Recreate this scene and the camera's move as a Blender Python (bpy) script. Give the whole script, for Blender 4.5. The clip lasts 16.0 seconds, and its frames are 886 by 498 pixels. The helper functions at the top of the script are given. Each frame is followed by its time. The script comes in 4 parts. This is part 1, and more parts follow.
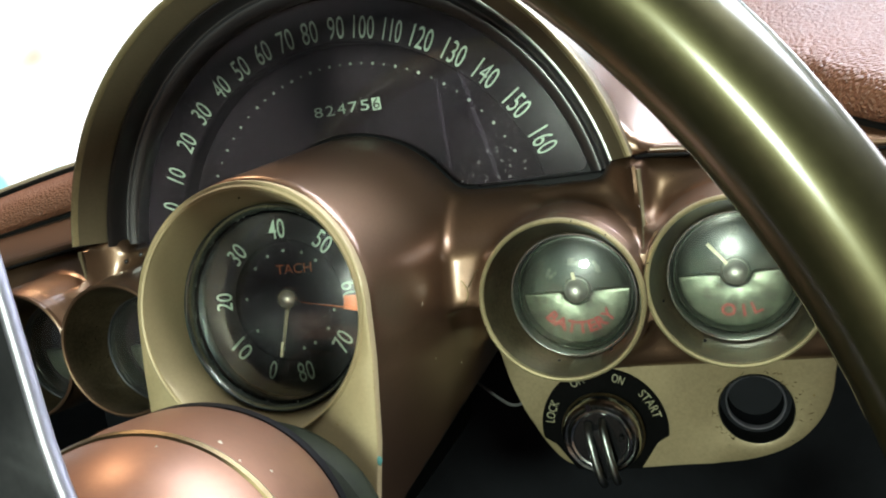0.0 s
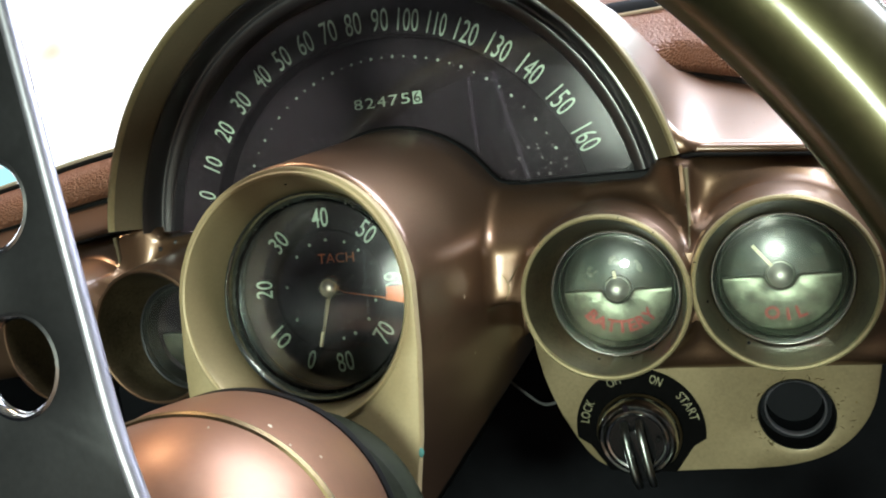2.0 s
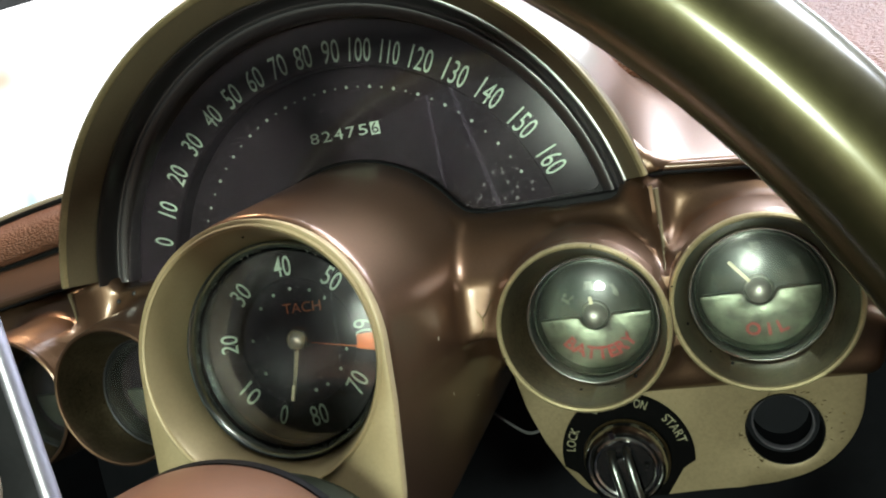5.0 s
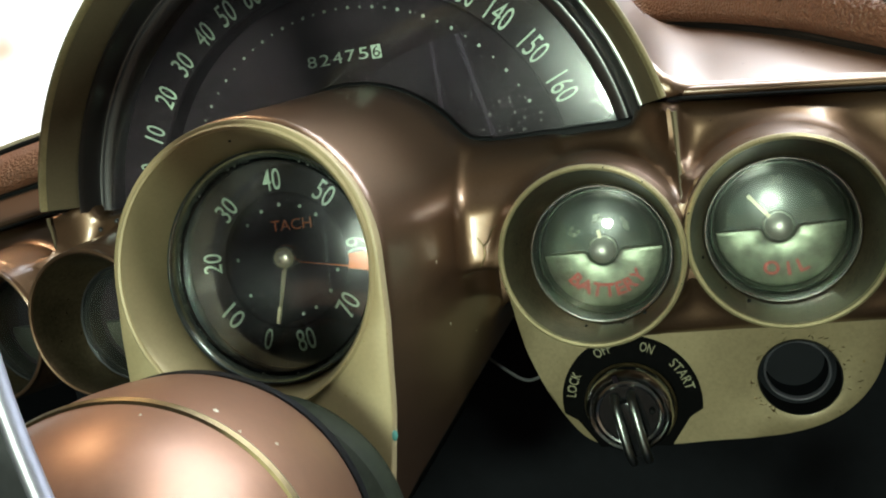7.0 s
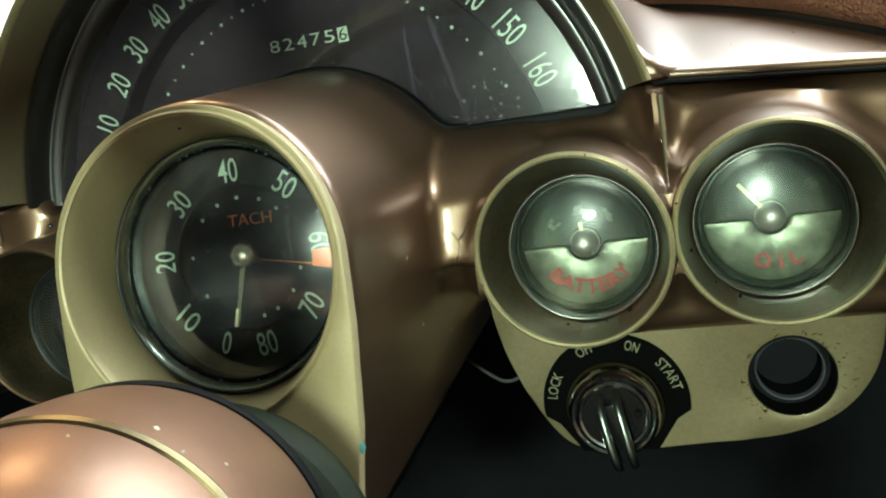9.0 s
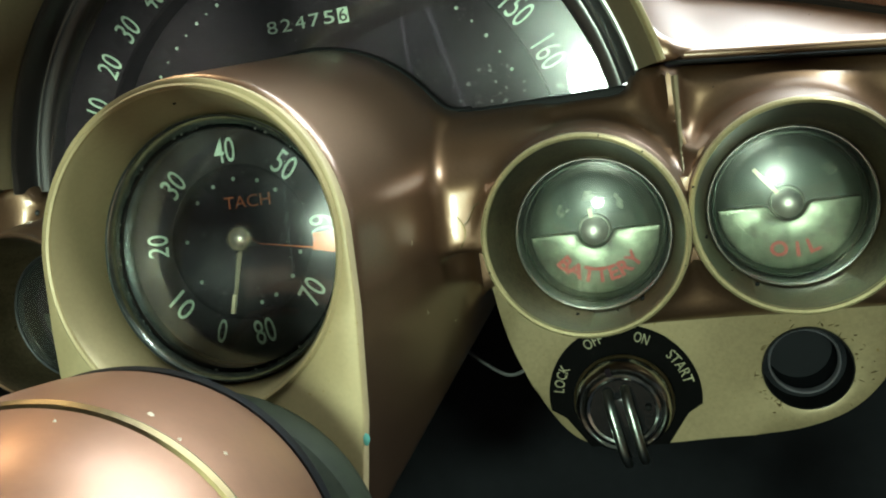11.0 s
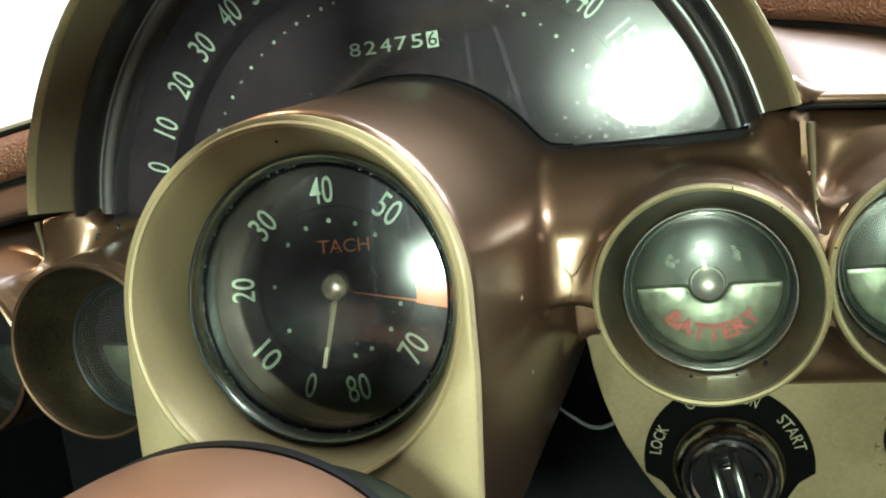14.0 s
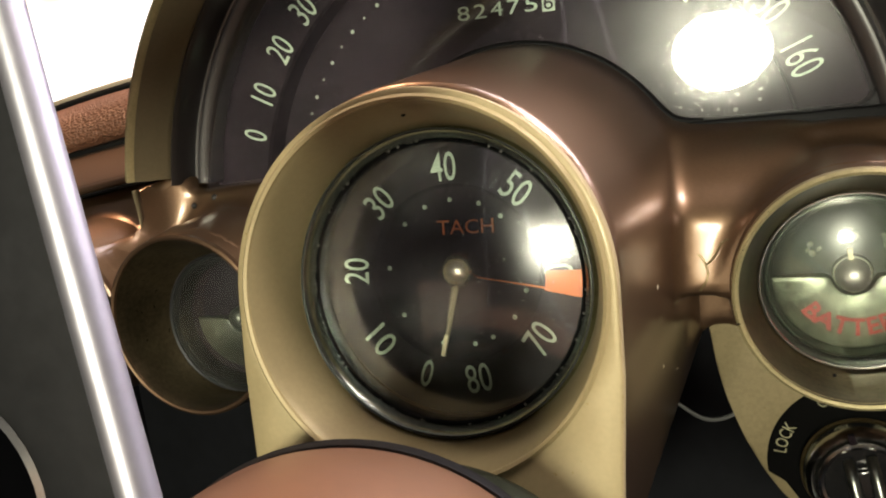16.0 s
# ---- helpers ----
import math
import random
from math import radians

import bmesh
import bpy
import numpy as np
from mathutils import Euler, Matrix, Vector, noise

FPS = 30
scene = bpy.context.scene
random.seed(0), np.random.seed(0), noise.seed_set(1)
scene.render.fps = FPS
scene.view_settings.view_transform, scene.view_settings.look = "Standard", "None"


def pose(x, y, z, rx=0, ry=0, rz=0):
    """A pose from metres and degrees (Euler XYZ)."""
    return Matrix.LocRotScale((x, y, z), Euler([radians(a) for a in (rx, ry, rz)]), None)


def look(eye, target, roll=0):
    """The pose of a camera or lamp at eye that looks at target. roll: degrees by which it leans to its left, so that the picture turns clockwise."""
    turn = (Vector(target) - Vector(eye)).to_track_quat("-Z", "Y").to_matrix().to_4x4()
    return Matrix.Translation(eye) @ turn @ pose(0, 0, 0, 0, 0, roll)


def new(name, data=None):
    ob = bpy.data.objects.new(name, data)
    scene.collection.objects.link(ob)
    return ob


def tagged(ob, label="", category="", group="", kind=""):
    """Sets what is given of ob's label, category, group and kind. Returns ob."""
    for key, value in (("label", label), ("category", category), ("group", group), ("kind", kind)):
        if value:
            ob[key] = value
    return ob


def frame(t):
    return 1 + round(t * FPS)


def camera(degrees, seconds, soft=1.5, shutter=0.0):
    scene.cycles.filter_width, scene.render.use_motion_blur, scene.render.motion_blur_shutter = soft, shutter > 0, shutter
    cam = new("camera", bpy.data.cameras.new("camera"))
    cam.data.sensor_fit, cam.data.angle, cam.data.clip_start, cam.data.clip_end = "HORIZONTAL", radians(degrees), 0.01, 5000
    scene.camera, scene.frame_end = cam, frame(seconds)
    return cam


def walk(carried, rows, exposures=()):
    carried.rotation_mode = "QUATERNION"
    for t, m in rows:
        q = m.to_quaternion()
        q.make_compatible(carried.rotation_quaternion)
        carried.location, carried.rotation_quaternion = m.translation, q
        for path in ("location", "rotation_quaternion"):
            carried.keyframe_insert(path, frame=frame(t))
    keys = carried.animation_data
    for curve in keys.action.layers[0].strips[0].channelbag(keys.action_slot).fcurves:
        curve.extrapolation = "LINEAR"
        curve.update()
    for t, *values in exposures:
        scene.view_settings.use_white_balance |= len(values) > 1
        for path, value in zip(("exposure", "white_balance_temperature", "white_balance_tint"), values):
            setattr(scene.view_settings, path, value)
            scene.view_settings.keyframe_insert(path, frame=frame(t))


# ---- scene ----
cam = camera(56.9, 16.0, soft=2.0)
PATH = [
    (0, (0.0571, 0.0328, 0.8744), (-0.5166, 1.5926, 0.6292), -8.8),
    (0.5, (0.0571, 0.0311, 0.8761), (-0.5174, 1.5901, 0.6308), -8.7),
    (1, (0.0596, 0.0302, 0.8761), (-0.5183, 1.5884, 0.6317), -8.6),
    (1.5, (0.0571, 0.0277, 0.8770), (-0.5233, 1.5868, 0.6392), -8.1),
    (2, (0.0428, 0.0294, 0.8711), (-0.5468, 1.5851, 0.6392), -7.2),
    (2.5, (0.0361, 0.0193, 0.8635), (-0.5510, 1.5775, 0.6401), -4.9),
    (3, (0.0454, 0.0294, 0.8778), (-0.5174, 1.5935, 0.6367), -6.8),
    (3.2, (0.0479, 0.0437, 0.8862), (-0.5032, 1.6094, 0.6292), -8.2),
    (5.3, (0.0403, 0.0437, 0.8828), (-0.4964, 1.6178, 0.6451), -11.2),
    (5.5, (0.0412, 0.0428, 0.8786), (-0.5032, 1.6136, 0.6367), -11.2),
    (6, (0.0445, 0.0445, 0.8736), (-0.4973, 1.6162, 0.6300), -10.7),
    (6.5, (0.0328, 0.0588, 0.8585), (-0.5074, 1.6304, 0.6107), -9.7),
    (7, (0.0302, 0.0580, 0.8560), (-0.4998, 1.6313, 0.5947), -9.0),
    (7.5, (0.0319, 0.0638, 0.8568), (-0.4872, 1.6388, 0.5888), -9.2),
    (8, (0.0252, 0.0706, 0.8543), (-0.4855, 1.6481, 0.5830), -9.2),
    (8.5, (0.0244, 0.0764, 0.8518), (-0.4754, 1.6565, 0.5754), -9.2),
    (8.7, (0.0260, 0.0773, 0.8526), (-0.4687, 1.6582, 0.5729), -9.3),
    (10.8, (0.0193, 0.0848, 0.8492), (-0.4469, 1.6758, 0.5746), -8.8),
    (11, (0.0168, 0.0865, 0.8459), (-0.4511, 1.6758, 0.5678), -8.9),
    (11.5, (0.0126, 0.0941, 0.8450), (-0.4536, 1.6850, 0.5720), -8.8),
    (12, (0.0176, 0.0966, 0.8476), (-0.4385, 1.6918, 0.5821), -8.7),
    (12.5, (0.0176, 0.1042, 0.8467), (-0.4292, 1.7018, 0.5830), -8.6),
    (13, (0.0092, 0.1008, 0.8509), (-0.4444, 1.6976, 0.5897), -8.1),
    (13.5, (-0.0059, 0.1016, 0.8551), (-0.4838, 1.6918, 0.5989), -7.4),
    (14, (-0.0160, 0.1025, 0.8610), (-0.5099, 1.6859, 0.5930), -7.1),
    (14.5, (-0.0294, 0.1050, 0.8644), (-0.5435, 1.6808, 0.5897), -7.0),
    (15, (-0.0361, 0.1084, 0.8669), (-0.5544, 1.6800, 0.5771), -7.1),
    (15.5, (-0.0378, 0.1134, 0.8677), (-0.5779, 1.6716, 0.5477), -6.9),
    (16, (-0.0395, 0.1126, 0.8660), (-0.6451, 1.6447, 0.5368), -6.6),
]
EXPOSURES = [(0, 0.33, 6200, 12), (3, 0.33, 6200, 12), (5.5, 0.18, 6300, 13), (6.5, 0.12, 6300, 9), (8.0, 0.23, 6150, -3), (11.0, 0.38, 6150, -5), (12.5, 0.50, 6050, -5), (14.0, 0.68, 6150, 3), (14.5, 0.62, 6500, 9), (15.0, 0.42, 7000, 17), (15.5, 0.42, 7300, 25), (16, 0.40, 7350, 26)]
walk(cam, [(t, look(eye, target, roll)) for t, eye, target, roll in PATH], EXPOSURES)

# ---------------------------------------------------------------- light
world = bpy.data.worlds.new("garage_dusk")
scene.world = world
world.use_nodes = True
wn = world.node_tree.nodes
wn["Background"].inputs[0].default_value = (0.75, 0.80, 0.85, 1)
wn["Background"].inputs[1].default_value = 0.14


def area_lamp(name, m, sx, sy, watts, colour, shape="RECTANGLE"):
    la = bpy.data.lights.new(name, "AREA")
    la.shape, la.size, la.size_y, la.energy, la.color = shape, sx, sy, watts, colour
    ob = new(name, la)
    ob.matrix_world = m
    return tagged(ob, kind="structure")


# daylight through the open front of the garage, a strip lamp behind, a warm bulb at the side
area_lamp("door_daylight", look((-0.9, 2.9, 0.95), (-0.7, 0.4, 0.95)), 7.6, 1.0, 95, (0.84, 0.91, 1.0))
area_lamp("ceiling_lamp_light", look((0.000, -1.60, 1.15), (-0.05, 0.4, 0.83)), 0.25, 0.20, 23, (0.87, 1.0, 0.80), "ELLIPSE")
area_lamp("far_ceiling_lamp_light", look((1.00, 0.20, 2.75), (-0.05, 0.4, 0.83)), 0.45, 0.45, 26, (0.98, 1.0, 0.90), "ELLIPSE")
area_lamp("ceiling_panel_light", look((0.75, 1.20, 2.90), (0.05, 0.3, 0.85)), 2.2, 2.9, 250, (0.82, 0.89, 1.0))
area_lamp("side_bulb_light", look((-0.90, 1.00, 2.30), (-0.2, 0.35, 0.8)), 0.24, 0.24, 9, (1.0, 0.66, 0.36))


# ---------------------------------------------------------------- materials
def mat(name, base, rough=0.5, metal=0.0, var=0.12, big=9.0, fine=220.0, bump=0.05, coat=0.0, coat_rough=0.12, spec=0.5, dark=None, speck=0.0):
    m = bpy.data.materials.new(name)
    m.use_nodes = True
    nt = m.node_tree
    n, l = nt.nodes, nt.links
    b = n["Principled BSDF"]
    b.inputs["Metallic"].default_value = metal
    b.inputs["Coat Weight"].default_value = coat
    b.inputs["Coat Roughness"].default_value = coat_rough
    b.inputs["Specular IOR Level"].default_value = spec
    tc = n.new("ShaderNodeTexCoord")

    def tex(scale, detail, rough_=0.55):
        t = n.new("ShaderNodeTexNoise")
        t.inputs["Scale"].default_value, t.inputs["Detail"].default_value, t.inputs["Roughness"].default_value = scale, detail, rough_
        l.new(tc.outputs["Object"], t.inputs["Vector"])
        return t
    t1, t2 = tex(big, 4), tex(fine, 3)
    mix = n.new("ShaderNodeMix")
    mix.data_type = "FLOAT"
    mix.inputs[0].default_value = 0.4
    l.new(t1.outputs[0], mix.inputs[2])
    l.new(t2.outputs[0], mix.inputs[3])
    ramp = n.new("ShaderNodeValToRGB")
    d = dark or tuple(c * (1 - 1.6 * var) for c in base)
    ramp.color_ramp.elements[0].position, ramp.color_ramp.elements[0].color = 0.32, (*d, 1)
    ramp.color_ramp.elements[1].position = 0.68
    ramp.color_ramp.elements[1].color = (*[min(1, c * (1 + var)) for c in base], 1)
    l.new(mix.outputs[0], ramp.inputs[0])
    out = ramp.outputs[0]
    if speck:
        t3 = tex(fine * 0.9, 1)
        r3 = n.new("ShaderNodeValToRGB")
        r3.color_ramp.elements[0].position, r3.color_ramp.elements[1].position = 0.745, 0.785
        l.new(t3.outputs[0], r3.inputs[0])
        mx = n.new("ShaderNodeMix")
        mx.data_type = "RGBA"
        l.new(r3.outputs[0], mx.inputs[0])
        l.new(out, mx.inputs[6])
        mx.inputs[7].default_value = (*[min(1, c + speck) for c in base], 1)
        out = mx.outputs[2]
    l.new(out, b.inputs["Base Color"])
    mr = n.new("ShaderNodeMapRange")
    mr.inputs[3].default_value, mr.inputs[4].default_value = max(0.02, rough * 0.8), min(1, rough * 1.2)
    l.new(mix.outputs[0], mr.inputs[0])
    l.new(mr.outputs[0], b.inputs["Roughness"])
    if bump:
        bp = n.new("ShaderNodeBump")
        bp.inputs["Strength"].default_value, bp.inputs["Distance"].default_value = bump, 0.0006
        l.new(t2.outputs[0], bp.inputs["Height"])
        l.new(bp.outputs[0], b.inputs["Normal"])
    return m


def glass_mat(name, tint=(1, 1, 1), haze=0.05, scale=28, least=0.25, dust=0.0, film_rough=0.13, grime_haze_colour=(0.52, 0.57, 0.54)):
    """Clear glass with a smudged, dusty film on it."""
    m = bpy.data.materials.new(name)
    m.use_nodes = True
    nt = m.node_tree
    n, l = nt.nodes, nt.links
    b = n["Principled BSDF"]
    b.inputs["Base Color"].default_value = (*tint, 1)
    b.inputs["Transmission Weight"].default_value = 1
    b.inputs["Roughness"].default_value = 0.0
    b.inputs["IOR"].default_value = 1.45
    film = n.new("ShaderNodeBsdfGlossy")
    film.inputs["Roughness"].default_value = film_rough
    film.inputs["Color"].default_value = (0.9, 0.92, 0.9, 1)
    tc, t = n.new("ShaderNodeTexCoord"), n.new("ShaderNodeTexNoise")
    t.inputs["Scale"].default_value, t.inputs["Detail"].default_value, t.inputs["Roughness"].default_value = scale, 4, 0.6
    l.new(tc.outputs["Object"], t.inputs["Vector"])
    r = n.new("ShaderNodeMapRange")
    r.inputs[1].default_value, r.inputs[2].default_value, r.inputs[3].default_value, r.inputs[4].default_value = 0.40, 0.72, haze * least, haze
    l.new(t.outputs[0], r.inputs[0])
    mx = n.new("ShaderNodeMixShader")
    l.new(r.outputs[0], mx.inputs[0])
    l.new(b.outputs[0], mx.inputs[1])
    l.new(film.outputs[0], mx.inputs[2])
    # fine grey dust, thicker in cloudy patches; doubles as glare haze over the dials
    grime_haze, patch, amount, top = n.new("ShaderNodeBsdfDiffuse"), n.new("ShaderNodeTexNoise"), n.new("ShaderNodeMapRange"), n.new("ShaderNodeMixShader")
    grime_haze.inputs["Color"].default_value = (*grime_haze_colour, 1)
    patch.inputs["Scale"].default_value, patch.inputs["Detail"].default_value, patch.inputs["Roughness"].default_value = scale * 1.7, 7, 0.65
    l.new(tc.outputs["Object"], patch.inputs["Vector"])
    for k, v in ((1, 0.35), (2, 0.72), (3, dust * 0.35), (4, dust * 1.6)):
        amount.inputs[k].default_value = v
    l.new(patch.outputs[0], amount.inputs[0])
    l.new(amount.outputs[0], top.inputs[0])
    l.new(mx.outputs[0], top.inputs[1])
    l.new(grime_haze.outputs[0], top.inputs[2])
    l.new(top.outputs[0], n["Material Output"].inputs["Surface"])
    return m


def glow(name, colour, strength):
    m = bpy.data.materials.new(name)
    m.use_nodes = True
    n = m.node_tree.nodes
    n.clear()
    e, o = n.new("ShaderNodeEmission"), n.new("ShaderNodeOutputMaterial")
    e.inputs[0].default_value, e.inputs[1].default_value = (*colour, 1), strength
    m.node_tree.links.new(e.outputs[0], o.inputs[0])
    return m


BRONZE = mat("bronze_metallic_paint", (0.200, 0.117, 0.068), 0.42, 0.85, 0.10, 14, 900, 0.02, coat=1.0, coat_rough=0.22)
GOLD = mat("gold_beige_paint", (0.50, 0.395, 0.215), 0.45, 0.15, 0.07, 16, 700, 0.05, coat=0.1, speck=-0.12)
# the same gold, darkened for the shade on the switch panel
GOLD_SHADED = mat("shaded_gold_beige_paint", (0.315, 0.252, 0.138), 0.45, 0.30, 0.15, 30, 700, 0.05, coat=0.1, speck=-0.1)
GOLD_LIP = mat("worn_gold_lip", (0.58, 0.49, 0.27), 0.33, 0.5, 0.16, 60, 900, 0.06)
# gold darkened for the shade on the arch face; joint strips share it
ARCH_SHADED = mat("shaded_arch_gold", (0.255, 0.210, 0.132), 0.38, 0.6, 0.07, 18, 700, 0.05)
# gold again, a step darker for shade inside the tachometer recess
FUNNEL_SHADED = mat("shaded_funnel_gold", (0.40, 0.32, 0.18), 0.42, 0.2, 0.07, 18, 700, 0.05, coat=0.1)
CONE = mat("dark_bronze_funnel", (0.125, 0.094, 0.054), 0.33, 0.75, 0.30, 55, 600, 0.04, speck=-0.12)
BLACK = mat("black_gloss_plastic", (0.012, 0.012, 0.013), 0.15, 0, 0.2, 20, 400, 0.03)
MOULDING = mat("black_moulded_surround", (0.018, 0.016, 0.018), 0.36, 0, 0.15, 20, 300, 0.0, spec=1.0, coat=1.0, coat_rough=0.24)
SOOT = mat("sooty_black", (0.004, 0.004, 0.004), 0.9, 0, 0.2, 30, 300, 0.0, spec=0.04)
LEGEND = mat("yellowed_legend_paint", (0.36, 0.34, 0.21), 0.6, 0, 0.3, 200, 900, 0.0)
BLACK_SATIN = mat("black_satin_paint", (0.006, 0.006, 0.007), 0.55, 0, 0.2, 20, 400, 0.02, spec=0.15)
BLACK_MATT = mat("matt_black_dial", (0.0125, 0.0080, 0.0110), 0.6, 0, 0.3, 25, 500, 0.0, spec=0.06)
DIGIT = mat("pale_green_dial_paint", (0.41, 0.53, 0.40), 0.6, 0, 0.1, 60, 900, 0.0)
ORANGE = mat("orange_dial_paint", (0.72, 0.17, 0.035), 0.6, 0, 0.1, 60, 900, 0.0)
FADED = mat("faded_orange_paint", (0.55, 0.14, 0.038), 0.6, 0, 0.3, 300, 900, 0.0)
RED = mat("red_dial_paint", (0.29, 0.030, 0.022), 0.55, 0, 0.15, 60, 900, 0.0)
CREAM = mat("cream_needle_paint", (0.62, 0.56, 0.36), 0.5, 0, 0.1, 60, 900, 0.0)
NEEDLE = mat("dull_brass_needle", (0.30, 0.26, 0.17), 0.45, 0.4, 0.15)
CHROME = mat("worn_chrome", (0.66, 0.66, 0.64), 0.19, 1.0, 0.1, 40, 500, 0.03)
STEEL = mat("brushed_steel", (0.095, 0.096, 0.100), 0.42, 0.85, 0.1, 30, 600, 0.05)
WORN = mat("faded_dial_paint", (0.13, 0.145, 0.10), 0.6, 0, 0.3)
HUB = mat("satin_hub_metal", (0.56, 0.55, 0.50), 0.45, 1.0, 0.1, 60, 500, 0.03)
POLISHED = mat("dark_polished_metal", (0.30, 0.32, 0.30), 0.30, 1.0, 0.2, 60, 500, 0.03)
LENS_RING = mat("polished_lens_ring", (0.46, 0.52, 0.47), 0.24, 1.0, 0.25, 90, 500, 0.02)
SHADED_PLATE = mat("shaded_dial_plate", (0.11, 0.115, 0.10), 0.32, 0.8, 0.2, 60, 500, 0.03)
STEEL_BRIGHT = mat("satin_bright_metal", (0.88, 0.84, 0.68), 0.26, 1.0, 0.1, 60, 500, 0.03)
SILVER = mat("silver_dial_plate", (0.170, 0.187, 0.140), 0.36, 0.9, 0.40, 90, 300, 0.0)
DIAL_GREY = mat("grey_green_dial", (0.050, 0.064, 0.049), 0.40, 0.8, 0.2, 60, 90, 0.0)
WHEEL = mat("dark_olive_wheel_rim", (0.092, 0.083, 0.036), 0.40, 0.85, 0.10, 12, 500, 0.03, coat=1.0, coat_rough=0.17)
COLUMN = mat("copper_column_paint", (0.285, 0.150, 0.090), 0.44, 0.65, 0.08, 20, 300, 0.0, coat=0.2, coat_rough=0.25)
RIDGE = mat("tarnished_brass", (0.17, 0.125, 0.060), 0.4, 0.8, 0.2, 60, 500, 0.05)
RUBBER = mat("black_rubber", (0.007, 0.007, 0.007), 0.65, 0, 0.2, 30, 400, 0.1, spec=0.15)
GREEN_DARK = mat("dark_green_grey_paint", (0.020, 0.024, 0.014), 0.55, 0.0, 0.35, 40, 400, 0.06, spec=0.2)
LEATHER = mat("brown_grained_vinyl", (0.235, 0.102, 0.058), 0.41, 0.0, 0.12, 12, 330, 0.0, spec=0.5)
TRIM_DARK = mat("dark_painted_interior", (0.012, 0.013, 0.016), 0.7, 0, 0.2, 6, 80, 0.05, spec=0.12)
BOUNCE_BROWN = mat("brown_bounce_trim", (0.20, 0.135, 0.085), 0.6, 0, 0.12, 8, 120, 0.05)
WIRE = mat("grey_cable", (0.13, 0.13, 0.13), 0.45, 0, 0.1)
WALL = mat("garage_plaster", (0.115, 0.112, 0.107), 0.85, 0, 0.08, 3, 60, 0.1)
CONCRETE = mat("concrete", (0.22, 0.21, 0.20), 0.8, 0, 0.12, 3, 60, 0.1)
BEIGE = mat("beige_paint", (0.55, 0.45, 0.33), 0.6, 0, 0.08, 5, 60, 0.03)
CHROME_SATIN = mat("satin_chrome", (0.80, 0.82, 0.80), 0.42, 1.0, 0.08, 40, 500, 0.02)
SATIN = mat("pale_satin_metal", (0.58, 0.57, 0.64), 0.45, 0.9, 0.06, 30, 500, 0.03)
GLASS = glass_mat("clear_gauge_glass", haze=0.018, dust=0.0095, film_rough=0.11, grime_haze_colour=(0.62, 0.48, 0.54))
GLASS_SMUDGED = glass_mat("smudged_gauge_glass", haze=0.06, scale=60, least=0.10, dust=0.029)
GLASS_GREEN = glass_mat("faintly_green_gauge_glass", (0.96, 1.0, 0.965), haze=0.035, least=0.4, dust=0.004, film_rough=0.24)
SKY = glow("overcast_daylight", (1.0, 0.99, 0.97), 2.2)

# soft hazy colours of the yard in the overexposed daylight
nt = SKY.node_tree
tz = nt.nodes.new("ShaderNodeTexNoise")
tz.inputs["Scale"].default_value, tz.inputs["Detail"].default_value = 1.0, 1.5
tco = nt.nodes.new("ShaderNodeTexCoord")
nt.links.new(tco.outputs["Object"], tz.inputs["Vector"])
rz = nt.nodes.new("ShaderNodeValToRGB")
els = rz.color_ramp.elements
els[0].position, els[0].color = 0.37, (0.20, 0.46, 0.46, 1)
els[1].position, els[1].color = 0.45, (1.0, 1.0, 1.0, 1)
e3 = els.new(0.56)
e3.color = (1.0, 0.99, 0.96, 1)
e4 = els.new(0.66)
e4.color = (0.40, 0.30, 0.21, 1)
nt.links.new(tz.outputs[0], rz.inputs[0])
em = [n for n in nt.nodes if n.type == "EMISSION"][0]
nt.links.new(rz.outputs[0], em.inputs[0])

# pebble grain of the padded dash
nt = LEATHER.node_tree
vo = nt.nodes.new("ShaderNodeTexVoronoi")
vo.inputs["Scale"].default_value = 620
tcx = nt.nodes.new("ShaderNodeTexCoord")
mpx = nt.nodes.new("ShaderNodeMapping")
mpx.inputs["Scale"].default_value = (0.72, 1.25, 1.15)
nt.links.new(tcx.outputs["Object"], mpx.inputs["Vector"])
nt.links.new(mpx.outputs[0], vo.inputs["Vector"])
bpn = nt.nodes.new("ShaderNodeBump")
bpn.invert = True
bpn.inputs["Strength"].default_value, bpn.inputs["Distance"].default_value = 0.9, 0.0020
nt.links.new(vo.outputs["Distance"], bpn.inputs["Height"])
nt.links.new(bpn.outputs[0], nt.nodes["Principled BSDF"].inputs["Normal"])


# ---------------------------------------------------------------- building helpers
def thing(name, label, category, at=(0, 0, 0), group="", kind=""):
    ob = new(name)
    ob.empty_display_size = 0.02
    return tagged(ob, label, category, group, kind)


def part(name, bm, material, parent, label="", smooth=True):
    me = bpy.data.meshes.new(name)
    bmesh.ops.recalc_face_normals(bm, faces=bm.faces)
    bm.to_mesh(me)
    bm.free()
    for p in me.polygons:
        p.use_smooth = smooth
    if smooth:
        me.set_sharp_from_angle(angle=radians(40))
    me.materials.append(material)
    ob = new(name, me)
    ob.parent = parent
    if label:
        ob["label"] = label
    return ob


def solid(name, bm, material, label, category, kind="", smooth=True):
    return tagged(part(name, bm, material, None, "", smooth), label, category, "", kind)


def face_frame(x, y, z, tilt=0.0, yaw=0.0):
    """Local x right, y up, z towards the driver."""
    return Matrix.Translation((x, y, z)) @ Matrix.Rotation(radians(yaw), 4, "Z") @ Matrix.Rotation(radians(90 - tilt), 4, "X")


